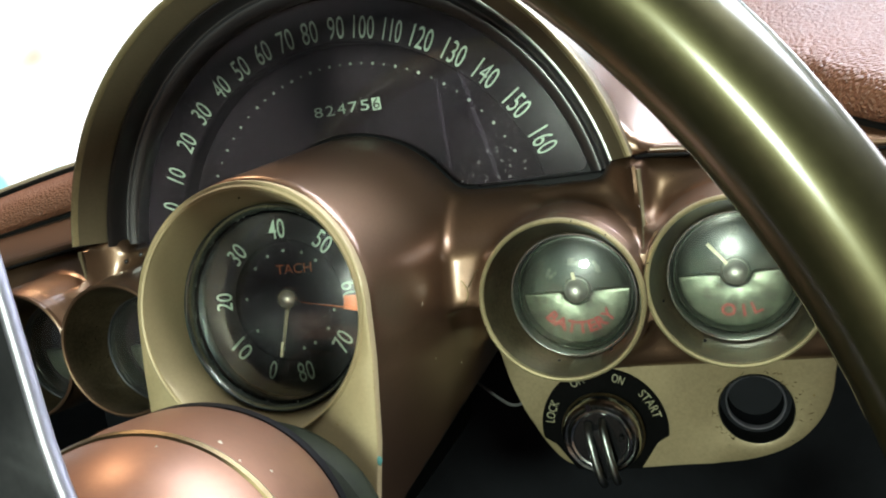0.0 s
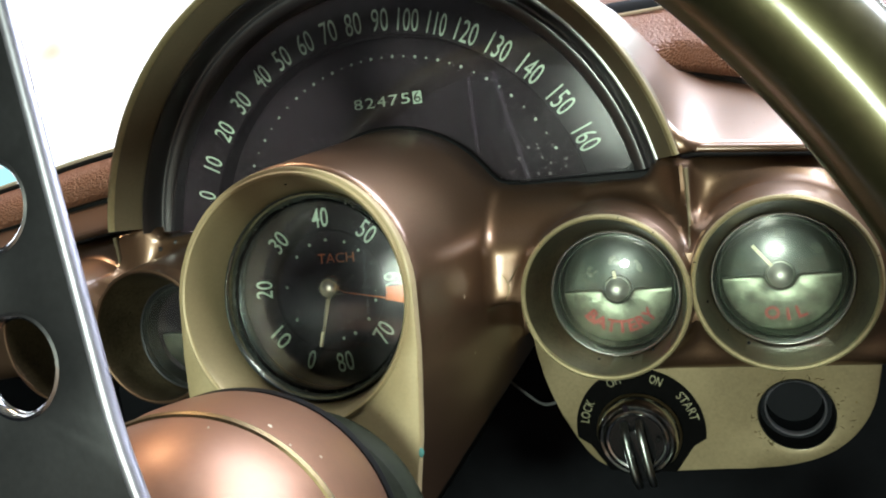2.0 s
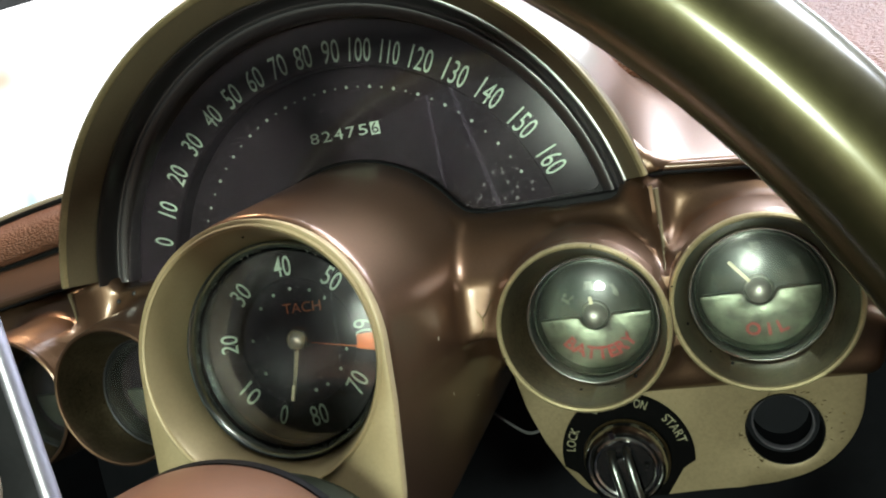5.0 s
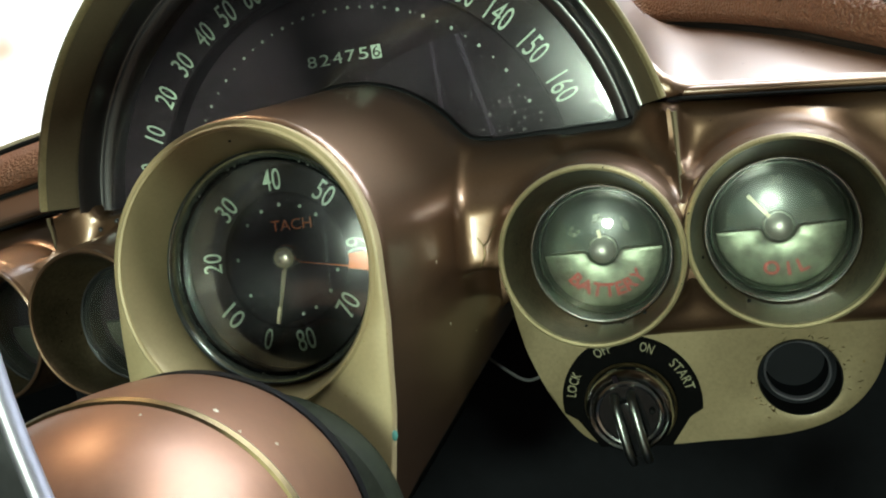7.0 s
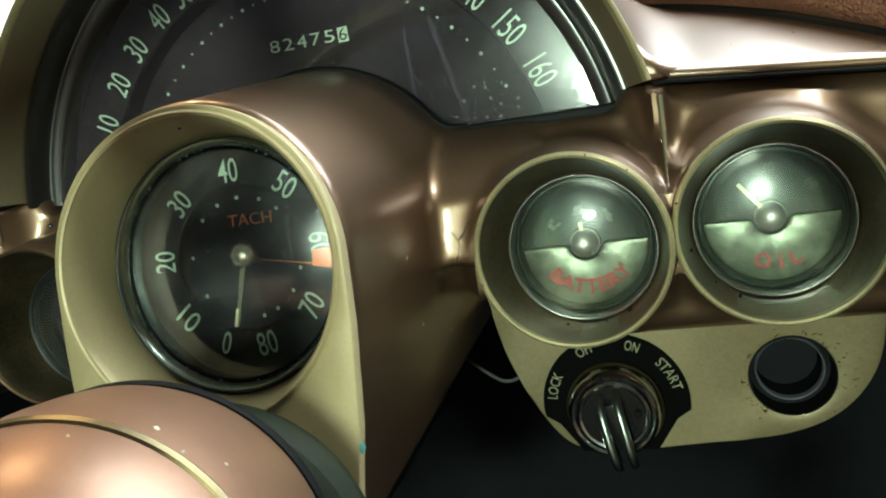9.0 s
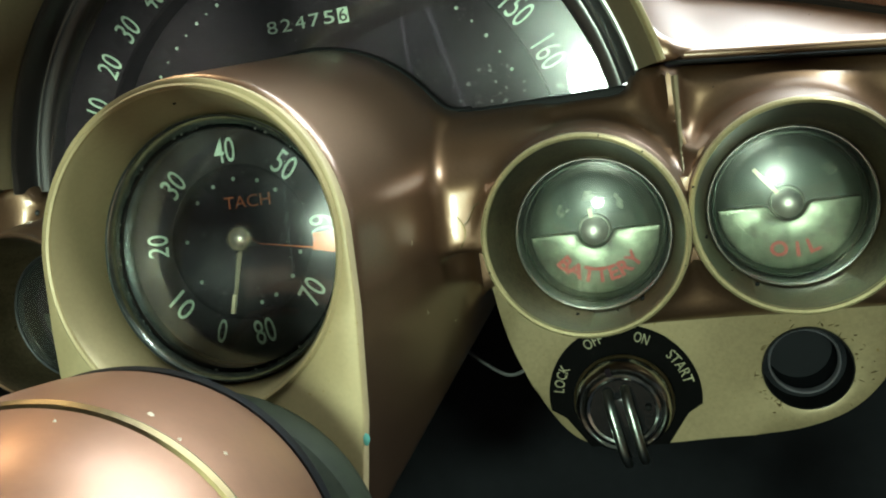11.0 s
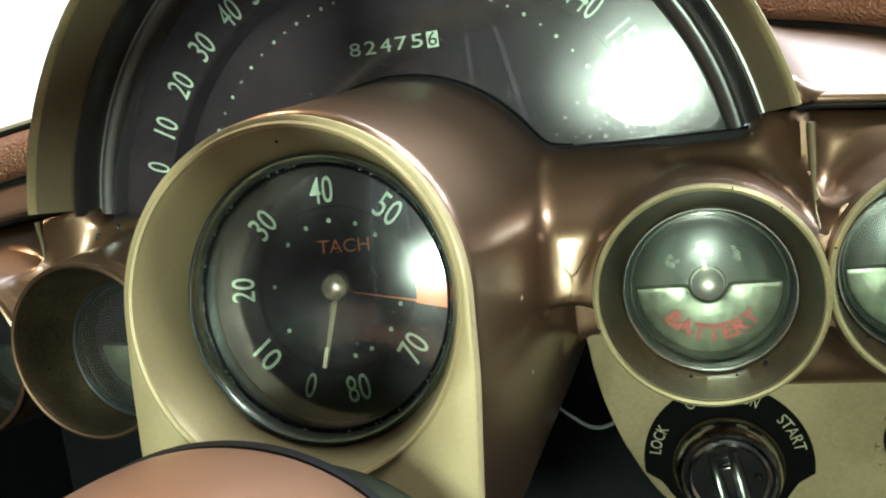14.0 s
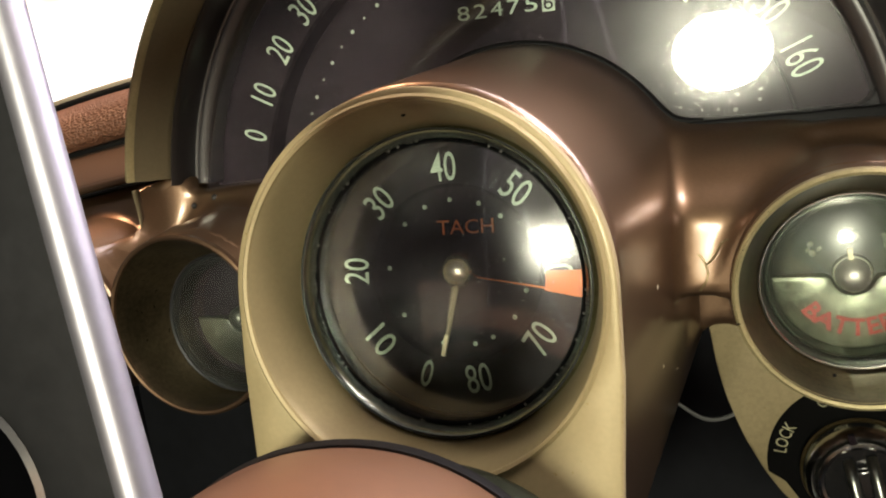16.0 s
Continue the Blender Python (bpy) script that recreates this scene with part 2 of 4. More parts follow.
def lathe(profile, m, segs=72, a0=0.0, a1=360.0, closed=False, lean=None):
    """Turns (radius, height) about the frame's z; the angle runs clockwise from up, in degrees. lean: x, y by which the axis is off at a height."""
    bm = bmesh.new()
    full = abs(a1 - a0) > 359.9
    n = segs if full else segs + 1
    rings = []
    for i in range(n):
        a = radians(a0 + (a1 - a0) * i / segs)
        rings.append([bm.verts.new(m @ Vector((r * math.sin(a) + (lean[0] * h / lean[2] if lean else 0), r * math.cos(a) + (lean[1] * h / lean[2] if lean else 0), h))) for r, h in profile])
    k = len(profile)
    for i in range(segs):
        p, q = rings[i], rings[(i + 1) % n]
        for j in range(k if closed else k - 1):
            bm.faces.new((p[j], q[j], q[(j + 1) % k], p[(j + 1) % k]))
    if closed and not full:
        bm.faces.new(rings[0])
        bm.faces.new(rings[-1][::-1])
    bmesh.ops.remove_doubles(bm, verts=bm.verts, dist=1e-6)
    return bm


def outline(pts, m, h0, h1, holes=(), bevel=0.0):
    """A plate from a 2D outline with holes, between two heights of the frame."""
    bm = bmesh.new()
    edges = []
    for loop in (pts, *holes):
        vs = [bm.verts.new((x, y, h1)) for x, y in loop]
        edges += [bm.edges.new((vs[i], vs[(i + 1) % len(vs)])) for i in range(len(vs))]
    bmesh.ops.triangle_fill(bm, use_beauty=True, use_dissolve=False, edges=edges)
    rim = [e for e in bm.edges if e.is_boundary]
    r = bmesh.ops.extrude_face_region(bm, geom=bm.faces[:])
    for v in [g for g in r["geom"] if isinstance(g, bmesh.types.BMVert)]:
        v.co.z = h0
    if bevel:
        keep = [e for e in bm.edges if len(e.link_faces) == 2 and e.calc_face_angle(0) > 1.0 and all(abs(v.co.z - h1) < 1e-7 for v in e.verts)]
        bmesh.ops.bevel(bm, geom=keep, offset=bevel, segments=2, profile=0.5, affect="EDGES")
    bm.transform(m)
    return bm


def ring_pts(cx, cy, r, n=48, a0=0, a1=360):
    full = abs(a1 - a0) > 359
    return [(cx + r * math.sin(radians(a0 + (a1 - a0) * i / n)), cy + r * math.cos(radians(a0 + (a1 - a0) * i / n))) for i in range(n if full else n + 1)]


def rounded(pts, steps=6):
    """Closed Catmull-Rom curve through 2D points."""
    out, n = [], len(pts)
    for i in range(n):
        p0, p1, p2, p3 = (Vector(pts[(i + k - 1) % n]) for k in range(4))
        for s in range(steps):
            t = s / steps
            out.append(tuple(0.5 * ((2 * p1) + (p2 - p0) * t + (2 * p0 - 5 * p1 + 4 * p2 - p3) * t * t + (3 * p1 - p0 - 3 * p2 + p3) * t ** 3)))
    return out


def tube(pts, r, sides=10, caps=True):
    bm = bmesh.new()
    pts = [Vector(p) for p in pts]
    rings, side = [], Vector((0.3, 0.2, 1)).normalized()
    for i, p in enumerate(pts):
        d = (pts[min(i + 1, len(pts) - 1)] - pts[max(i - 1, 0)]).normalized()
        u = (side - d * side.dot(d)).normalized()
        v = d.cross(u)
        side = u
        rr = r[i] if isinstance(r, (list, tuple)) else r
        rings.append([bm.verts.new(p + (u * math.cos(a) + v * math.sin(a)) * rr) for a in (2 * math.pi * k / sides for k in range(sides))])
    for p, q in zip(rings, rings[1:]):
        for k in range(sides):
            bm.faces.new((p[k], p[(k + 1) % sides], q[(k + 1) % sides], q[k]))
    if caps:
        bm.faces.new(rings[0][::-1])
        bm.faces.new(rings[-1])
    return bm


def smooth_path(pts, steps=8):
    out = []
    n = len(pts)
    for i in range(n - 1):
        p0, p1, p2, p3 = (Vector(pts[min(max(i + k - 1, 0), n - 1)]) for k in range(4))
        for s in range(steps):
            t = s / steps
            out.append(0.5 * ((2 * p1) + (p2 - p0) * t + (2 * p0 - 5 * p1 + 4 * p2 - p3) * t * t + (3 * p1 - p0 - 3 * p2 + p3) * t ** 3))
    return out + [Vector(pts[-1])]


def box(lo, hi, bevel=0.0):
    bm = bmesh.new()
    bmesh.ops.create_cube(bm, size=1)
    lo, hi = Vector(lo), Vector(hi)
    for v in bm.verts:
        v.co = Vector(((lo[i] + hi[i]) / 2 + v.co[i] * (hi[i] - lo[i])) for i in range(3))
    if bevel:
        bmesh.ops.bevel(bm, geom=bm.edges[:], offset=bevel, segments=2, profile=0.5, affect="EDGES")
    return bm


def lettering(name, text, height, width, m, material, parent, bend=0.0, bold=0.0):
    """Built-in font, cap height and whole width given, centred on the frame; bend: radius of the arc's centre below (above: minus)."""
    cu = bpy.data.curves.new(name, "FONT")
    cu.body, cu.align_x, cu.align_y, cu.resolution_u, cu.offset = text, "CENTER", "CENTER", 3, bold
    ob = new(name, cu)
    me = bpy.data.meshes.new_from_object(ob.evaluated_get(bpy.context.evaluated_depsgraph_get()))
    bpy.data.objects.remove(ob)
    bpy.data.curves.remove(cu)
    co = np.array([v.co[:] for v in me.vertices])
    lo, hi = co.min(0), co.max(0)
    co[:, 0] = (co[:, 0] - (lo[0] + hi[0]) / 2) * width / (hi[0] - lo[0])
    co[:, 1] = (co[:, 1] - (lo[1] + hi[1]) / 2) * height / (hi[1] - lo[1])
    if bend:
        a, r = co[:, 0] / bend, bend + co[:, 1]
        co[:, 0], co[:, 1] = r * np.sin(a), r * np.cos(a) - bend
    for v, c in zip(me.vertices, co):
        v.co = c
    me.name = name
    me.transform(m)
    me.materials.clear()
    me.materials.append(material)
    out = new(name, me)
    out.parent = parent
    return out


# ---------------------------------------------------------------- blended solids
def smin(a, b, k):
    h = np.clip(0.5 + 0.5 * (b - a) / k, 0, 1)
    return b * (1 - h) + a * h - k * h * (1 - h)


def smax(a, b, k):
    return -smin(-a, -b, k)


def surface_net(f, lo, hi, h):
    """The zero surface of f(x, y, z) as a quad mesh."""
    ax = [np.arange(lo[i], hi[i] + h, h) for i in range(3)]
    X, Y, Z = np.meshgrid(*ax, indexing="ij")
    v = f(X, Y, Z)
    s = v < 0
    nx, ny, nz = v.shape
    acc = np.zeros((nx - 1, ny - 1, nz - 1, 3))
    cnt = np.zeros((nx - 1, ny - 1, nz - 1))
    for d in range(3):
        a = [slice(None)] * 3
        b = [slice(None)] * 3
        a[d], b[d] = slice(0, -1), slice(1, None)
        va, vb = v[tuple(a)], v[tuple(b)]
        cross = s[tuple(a)] != s[tuple(b)]
        t = np.where(cross, va / np.where(cross, va - vb, 1), 0)
        P = [X[tuple(a)].copy(), Y[tuple(a)].copy(), Z[tuple(a)].copy()]
        P[d] = P[d] + t * h
        o = [i for i in range(3) if i != d]
        for i in (0, 1):
            for j in (0, 1):
                sl = [slice(None)] * 3
                sl[o[0]] = slice(i, i + v.shape[o[0]] - 1)
                sl[o[1]] = slice(j, j + v.shape[o[1]] - 1)
                c = cross[tuple(sl)]
                cnt += c
                for k in range(3):
                    acc[..., k] += np.where(c, P[k][tuple(sl)], 0)
    has = cnt > 0
    idx = np.full(has.shape, -1)
    idx[has] = np.arange(has.sum())
    pts = acc[has] / cnt[has][:, None]
    e = h * 0.05
    for _ in range(2):
        x, y, z = pts.T
        val = f(x, y, z)
        g = np.stack([f(x + e, y, z) - f(x - e, y, z), f(x, y + e, z) - f(x, y - e, z), f(x, y, z + e) - f(x, y, z - e)], 1) / (2 * e)
        step = (val / np.maximum((g * g).sum(1), 0.2))[:, None] * g
        pts = pts - np.clip(step, -h * 0.5, h * 0.5)
    quads = []
    for d in range(3):
        o = [i for i in range(3) if i != d]
        a = [slice(1, -1)] * 3
        b = [slice(1, -1)] * 3
        a[d], b[d] = slice(0, -1), slice(1, None)
        sa, sb = s[tuple(a)], s[tuple(b)]
        loc = np.argwhere(sa != sb)
        flip = sa[sa != sb]
        base = loc.copy()
        base[:, o[0]] += 1
        base[:, o[1]] += 1

        def cell(i, j):
            q = base.copy()
            q[:, o[0]] += i - 1
            q[:, o[1]] += j - 1
            return idx[q[:, 0], q[:, 1], q[:, 2]]
        quad = np.stack([cell(0, 0), cell(1, 0), cell(1, 1), cell(0, 1)], 1)
        if d == 1:
            flip = ~flip
        quad[~flip] = quad[~flip][:, ::-1]
        quads.append(quad)
    quads = np.concatenate(quads)
    quads = quads[(quads >= 0).all(1)]
    return pts, quads


def net_object(name, f, lo, hi, h, material, parent, sharp=50):
    pts, quads = surface_net(f, lo, hi, h)
    me = bpy.data.meshes.new(name)
    me.from_pydata(pts.tolist(), [], quads.tolist())
    me.polygons.foreach_set("use_smooth", np.ones(len(quads), bool))
    me.set_sharp_from_angle(angle=radians(sharp))
    me.materials.append(material)
    me.update()
    ob = new(name, me)
    ob.parent = parent
    return ob


# ---------------------------------------------------------------- garage round the car
def wall(name, lo, hi, material, kind="structure", label="", category="wall"):
    return tagged(part(name, box(lo, hi), material, None, "", False), label, category, "", kind)


wall("floor", (-6, -4.5, -0.1), (5, 3.2, 0.0), CONCRETE, label="grey concrete garage floor", category="floor")
wall("ceiling", (-6, -4.5, 3.0), (5, 3.2, 3.1), WALL, label="plain plaster garage ceiling", category="ceiling")
wall("wall_west", (-6.1, -4.5, 0), (-6, 3.2, 3.0), WALL, label="plain plaster garage wall")
wall("wall_east", (5, -4.5, 0), (5.1, 3.2, 3.0), WALL, label="plain plaster garage wall")
wall("wall_south", (-6, -4.6, 0), (5, -4.5, 3.0), WALL, label="plain plaster garage wall")
# unseen wall edge, brought down so the cowl reflects less daylight
wall("wall_north_top", (-6, 3.0, 1.80), (5, 3.2, 3.0), WALL, label="unseen plaster over the front opening, lowered to dim reflections")
wall("wall_north_east", (3.0, 3.0, 0), (5, 3.2, 1.80), WALL, label="unseen plaster beside the front opening")
wall("backdrop", (-9, 5.5, 0), (7, 5.55, 5), SKY, label="overexposed white daylight outside", category="backdrop")

# ---------------------------------------------------------------- car shell
wall("car_floor", (-0.62, -0.7, 0.22), (1.1, 0.8, 0.25), TRIM_DARK, label="dark car floor", category="floor")
wall("firewall", (-0.62, 0.72, 0.25), (1.1, 0.76, 0.84), TRIM_DARK, label="dark footwell bulkhead under the dash", category="wall")
wall("door_panel_1", (-0.66, -0.7, 0.25), (-0.62, 0.76, 0.78), TRIM_DARK, label="dark inner door panel", category="wall")
# both unseen, made lighter brown to bounce light onto the pod's side
wall("door_panel_2", (1.1, -0.7, 0.25), (1.14, 0.76, 0.78), BOUNCE_BROWN, label="unseen brown door panel to bounce light", category="wall")
wall("seat_back_wall", (-0.62, -0.74, 0.25), (1.1, -0.7, 0.85), BOUNCE_BROWN, label="unseen brown wall bouncing light onto the dash", category="wall")

# ---------------------------------------------------------------- dash
POD_X, POD_Z, POD_TILT = -0.119, 0.817, 8.0
GAUGES = [(-0.0134, 0.3505, 0.7985), (0.0538, 0.3548, 0.7997), (-0.2325, 0.3435, 0.7914), (-0.2995, 0.3480, 0.7905)]


def side_drop(x):
    return 0.10 * np.maximum(0, np.abs(x + 0.12) - 0.14)


def tilt_drop(x):
    """The driver's end of the dash hangs a little lower."""
    return 0.033 * np.maximum(0, -0.06 - x)


def dash_solid(x, y, z):
    zt = z + side_drop(x) * 0.8
    qx = np.abs(x - 0.01) - 0.60
    low = 0.0082 * np.clip((0.137 - np.abs(x + 0.1265)) / 0.007, 0, 1)
    zt = zt + tilt_drop(x)
    # the instrument cluster is flat up to its edge, the shoulders beside it are round
    soft = 0.012 - 0.0095 * np.clip((0.1462 - np.abs(x + 0.1265)) / 0.0020, 0, 1)
    qy, qz = np.abs(y - 0.432) - 0.042 + soft, np.abs(zt - 0.8126 + low / 2) - 0.0366 + soft + low / 2
    slab = np.sqrt(np.maximum(qy, 0) ** 2 + np.maximum(qz, 0) ** 2) + np.minimum(np.maximum(qy, qz), 0) - soft
    slab = np.maximum(slab, qx)
    # skirt hanging behind the gauges, over the switch panel
    kx, ky, kz = np.abs(x - 0.043) - 0.047, np.abs(y - 0.425) - 0.029, np.abs(z - 0.785) - 0.022
    skirt = np.sqrt(np.maximum(kx, 0) ** 2 + np.maximum(ky, 0) ** 2 + np.maximum(kz, 0) ** 2) + np.minimum(np.maximum(np.maximum(kx, ky), kz), 0) - 0.008
    slab = smin(slab, skirt, 0.012)
    # tach pod: arched above, straight sides running down
    zz = np.minimum(z - POD_Z, 0)
    taper = np.clip(-zz - 0.03, 0, 1) ** 1 * 0.16
    d2 = np.sqrt((x - POD_X) ** 2 + np.maximum(z - POD_Z, 0) ** 2)
    pod = d2 - (0.0495 + 0.095 * np.clip(y - 0.29, 0, 0.2) - taper)
    front = 0.2925 + (z - POD_Z) * math.tan(radians(POD_TILT))
    pod = smax(pod, front - y, 0.003)
    pod = smax(np.maximum(pod, y - 0.46), np.minimum(0.729 + (y - 0.30) * 0.255, 0.66 + (y - 0.27) * 2.2) - z, 0.004)
    d = smin(slab, pod, 0.013)
    pods = None
    for gx, gy, gz in GAUGES:
        rad = np.sqrt((x - gx) ** 2 + (z - gz) ** 2)
        g = smax(rad - (0.0346 + 0.05 * np.clip(y - gy, 0, 1)), gy + 0.0040 - y, 0.003)
        g = np.maximum(g, y - 0.46)
        pods = g if pods is None else smin(pods, g, 0.005)
    d = smin(d, pods, 0.012)
    # flat web between the tachometer pod and the first gauge
    web = 0.98 * (0.3572 + 0.135 * (z - 0.809) + 50 * np.maximum(0, z - 0.817) ** 2 + 0.07 * (x + 0.053) - y)
    web = smax(np.maximum(web, y - 0.41), np.abs(x + 0.047) - 0.020, 0.008)
    web = smax(web, 0.7960 - z, 0.004)
    d = smin(d, web, 0.006)
    # the arch's sloping face goes on below its two ends
    u = np.abs(x + 0.1265)
    post = np.maximum(0.57 * (0.3880 - 1.43 * (u - 0.1378) - y), np.maximum(u - 0.1472, 0.132 - u))
    post = np.maximum(np.maximum(post, zt - 0.8470), np.maximum(y - 0.41, 0.800 - z))
    d = smin(d, post, 0.009)
    for gx, gy, gz in GAUGES:
        rad = np.sqrt((x - gx) ** 2 + (z - gz) ** 2)
        lean = (0.154 if gx > -0.1 else 0.276) * np.clip(y - gy, 0, 0.04)
        d = np.maximum(d, -np.maximum(np.sqrt((x - gx) ** 2 + (z - gz + lean) ** 2) - 0.0316, y - 0.405))
        d = np.maximum(d, -np.maximum(rad - 0.0400, y - gy - 0.0050))
    tp = np.sqrt((x - POD_X) ** 2 + (z - POD_Z) ** 2) - 0.0458
    d = np.maximum(d, -np.maximum(tp, y - 0.335))
    # undercut between the tachometer pod and the first gauge
    gx, gy, gz = GAUGES[0]
    under = np.maximum(0.0502 + 0.095 * np.clip(y - 0.29, 0, 0.2) - (x - POD_X), 0.0346 + 0.05 * np.clip(y - gy, 0, 1) - np.sqrt((x - gx) ** 2 + (z - gz) ** 2))
    under = np.maximum(np.maximum(under, z - 0.7945), np.maximum(y - 0.393, x + 0.030))
    d = smax(d, -under, 0.003)
    # open behind the speedometer glass
    return np.maximum(d, np.minimum(np.minimum(y - 0.4005, z - 0.8385), 0.132 - np.abs(x + 0.1265)))


dash = thing("dashboard", "bronze metallic painted car dashboard with sculpted gauge pods", "dashboard", kind="structure")
net_object("dash_panel", dash_solid, (-0.56, 0.26, 0.665), (0.58, 0.475, 0.885), 0.0024, BRONZE, dash)

ARCH = (-0.1265, 0.4000, 0.8185)


def cowl_solid(x, y, z):
    top = 0.8534 - side_drop(x) - tilt_drop(x) + 0.30 * (y - 0.39) - 0.9 * np.clip(y - 0.39, 0, 1) ** 2 * 0.6
    c = smax(z - top, 0.3932 - y, 0.003)
    c = np.maximum(np.maximum(c, top - 0.05 - z), y - 0.68)
    r = np.sqrt((x - ARCH[0]) ** 2 + (z - ARCH[2]) ** 2)
    hood = np.maximum(r - 0.1466 - 0.07 * np.clip(y - 0.395, 0, 0.08) + 0.10 * np.clip(y - 0.52, 0, 1), 0.3925 - y)
    hood = np.maximum(np.maximum(hood, y - 0.68), 0.830 - z)
    d = smin(c, hood, 0.020)
    d = smax(d, 0.8506 - side_drop(x) - tilt_drop(x) - z, 0.001)
    return np.maximum(d, -np.maximum(r - 0.1415, y - 0.47))


net_object("cowl", cowl_solid, (-0.58, 0.381, 0.79), (0.36, 0.69, 0.985), 0.0023, BRONZE, dash)


part("corner_seal", tube([(0.0085 + 0.0025 * i, 0.3898 + 0.0003 * i, 0.8490 + 0.00010 * i) for i in range(13)], [0.0006, 0.0010, 0.0013, 0.0014, 0.0014, 0.0013, 0.0012, 0.0010, 0.0008, 0.0007, 0.0005, 0.0004, 0.0003], 10), BLACK_MATT, dash, "black tapering gap between cowl and dash")
for x0, x1 in ((0.016, 0.350), (-0.580, -0.276)):
    along = [(x, float(side_drop(np.array(x)) + tilt_drop(np.array(x)))) for x in np.linspace(x0, x1, 46)]
    part("cowl_edge", tube([(x, 0.3928, 0.8521 - drop) for x, drop in along], 0.0021, 14), BRONZE, dash, "rolled edge of the cowl")
    part("cowl_joint", tube([(x, 0.3905, 0.8499 - drop) for x, drop in along], 0.0008, 8), RUBBER, dash, "thin dark joint below the cowl")


# padded roll behind the cowl: it sweeps towards the passenger's side and swells up behind
def pad_front(x):
    return float(np.interp(x, (-0.6, -0.16, -0.05, 0.004, 0.027, 0.044, 0.07, 0.08, 0.09, 0.10, 0.11, 0.12, 0.14, 0.20, 0.35, 0.65), (0.467, 0.467, 0.540, 0.546, 0.517, 0.497, 0.460, 0.443, 0.426, 0.410, 0.397, 0.389, 0.382, 0.372, 0.365, 0.36))) + 0.0015 * math.sin(x * 23)


def cowl_top(x, y):
    return 0.8534 - float(side_drop(np.array(x))) - float(tilt_drop(np.array(x))) + 0.30 * (y - 0.39) - 0.54 * max(0.0, y - 0.39) ** 2


def pad_height(x, d):
    """Height of the pad's skin over the cowl, d behind its front."""
    w = min(1.0, max(0.0, (x + 0.16) / 0.12))
    w = w * w * (3 - 2 * w)
    low = np.interp(d, (0.0, 0.003, 0.010, 0.022, 0.05, 0.11, 0.19, 0.27), (0.010, 0.019, 0.0255, 0.0300, 0.0375, 0.0485, 0.0575, 0.0605))
    high = np.interp(d, (0.0, 0.003, 0.010, 0.022, 0.05, 0.09, 0.15, 0.22, 0.4), (0.010, 0.019, 0.0255, 0.0300, 0.0395, 0.0520, 0.0690, 0.088, 0.140))
    return float(low * (1 - w) + high * w)


def pad_top(x, y):
    f = pad_front(x)
    return cowl_top(x, f) - 0.002 + pad_height(x, y - f) + 0.0010 * math.sin(x * 31 + y * 40)


def pad():
    bm = bmesh.new()
    steps = [(0.016, 0.0035), (0.008, 0.0050), (0.003, 0.0068), (0.0003, 0.0090), (0.0, 0.0105), (0.0008, 0.0145), (0.003, 0.019), (0.006, 0.0228), (0.010, 0.0255)]
    depths = (0.014, 0.018, 0.022, 0.028, 0.036, 0.05, 0.065, 0.08, 0.10, 0.13, 0.16, 0.19)
    rows = []
    for i in range(271):
        x = -0.60 + 1.69 * i / 270
        f = pad_front(sum(((x - 0.02), x, (x + 0.02))) / 3)
        base = cowl_top(x, f) - 0.002
        row = [(f + dy, base + dz + 0.0010 * math.sin(x * 31 + (f + dy) * 40)) for dy, dz in steps]
        row += [(f + d, pad_top(x, f + d)) for d in depths] + [(0.75, pad_top(x, 0.75)), (0.755, 0.85)]
        rows.append([bm.verts.new((x, y, z)) for y, z in row])
    for p, q in zip(rows, rows[1:]):
        for j in range(len(p) - 1):
            bm.faces.new((p[j], q[j], q[j + 1], p[j + 1]))
    return bm


# black strip put in for the dark shade gap under the pad roll
gap = bmesh.new()
gap_rows = []
for i in range(121):
    gx = -0.60 + 1.25 * i / 120
    gf = pad_front(gx)
    gap_rows.append([gap.verts.new((gx, gf + dy, cowl_top(gx, gf) - 0.002 + dz)) for dy, dz in ((0.008, -0.012), (0.0045, -0.005), (0.0040, 0.0), (0.0045, 0.0050), (0.008, 0.0075))])
for pr, qr in zip(gap_rows, gap_rows[1:]):
    for j in range(4):
        gap.faces.new((pr[j], qr[j], qr[j + 1], pr[j + 1]))
tagged(part("pad_shade", gap, RUBBER, dash), "black strip standing in for shade under the dash pad")
dash_pad = thing("dash_pad", "brown grained vinyl pad along the top of the dash", "dash pad")
part("cushion", pad(), LEATHER, dash_pad)
part("back_bead", tube([(-0.60 + 0.01 * i, 0.512, pad_top(-0.60 + 0.01 * i, 0.512) + 0.0012) for i in range(37)], 0.0022, 8), RUBBER, dash_pad, "black bead along the back edge")
wind = solid("windscreen_sill", tube([(-0.60 + 0.01 * i, 0.519, pad_top(-0.60 + 0.01 * i, 0.519) + 0.0038) for i in range(37)], 0.0017, 8), BEIGE, "pale strip at the foot of the windscreen", "sill", "structure")
vent = thing("defroster_vent", "black defroster slot with a pale worn edge in the dash pad", "vent")
part("slot", tube([(-0.11 + 0.0065 * i, 0.650, pad_top(-0.11 + 0.0065 * i, 0.650) - 0.006) for i in range(20)], [0.008] + [0.014] * 17 + [0.011, 0.005], 12), TRIM_DARK, vent, "black slot")
part("edge", tube([(-0.11 + 0.0065 * i, 0.6360 - 0.0002 * i, pad_top(-0.11 + 0.0065 * i, 0.6360) + 0.0010) for i in range(21)], 0.0012, 8), BEIGE, vent, "pale worn edge")
tin = thing("round_tin", "small cream rounded lid lying on the dash pad", "lid")
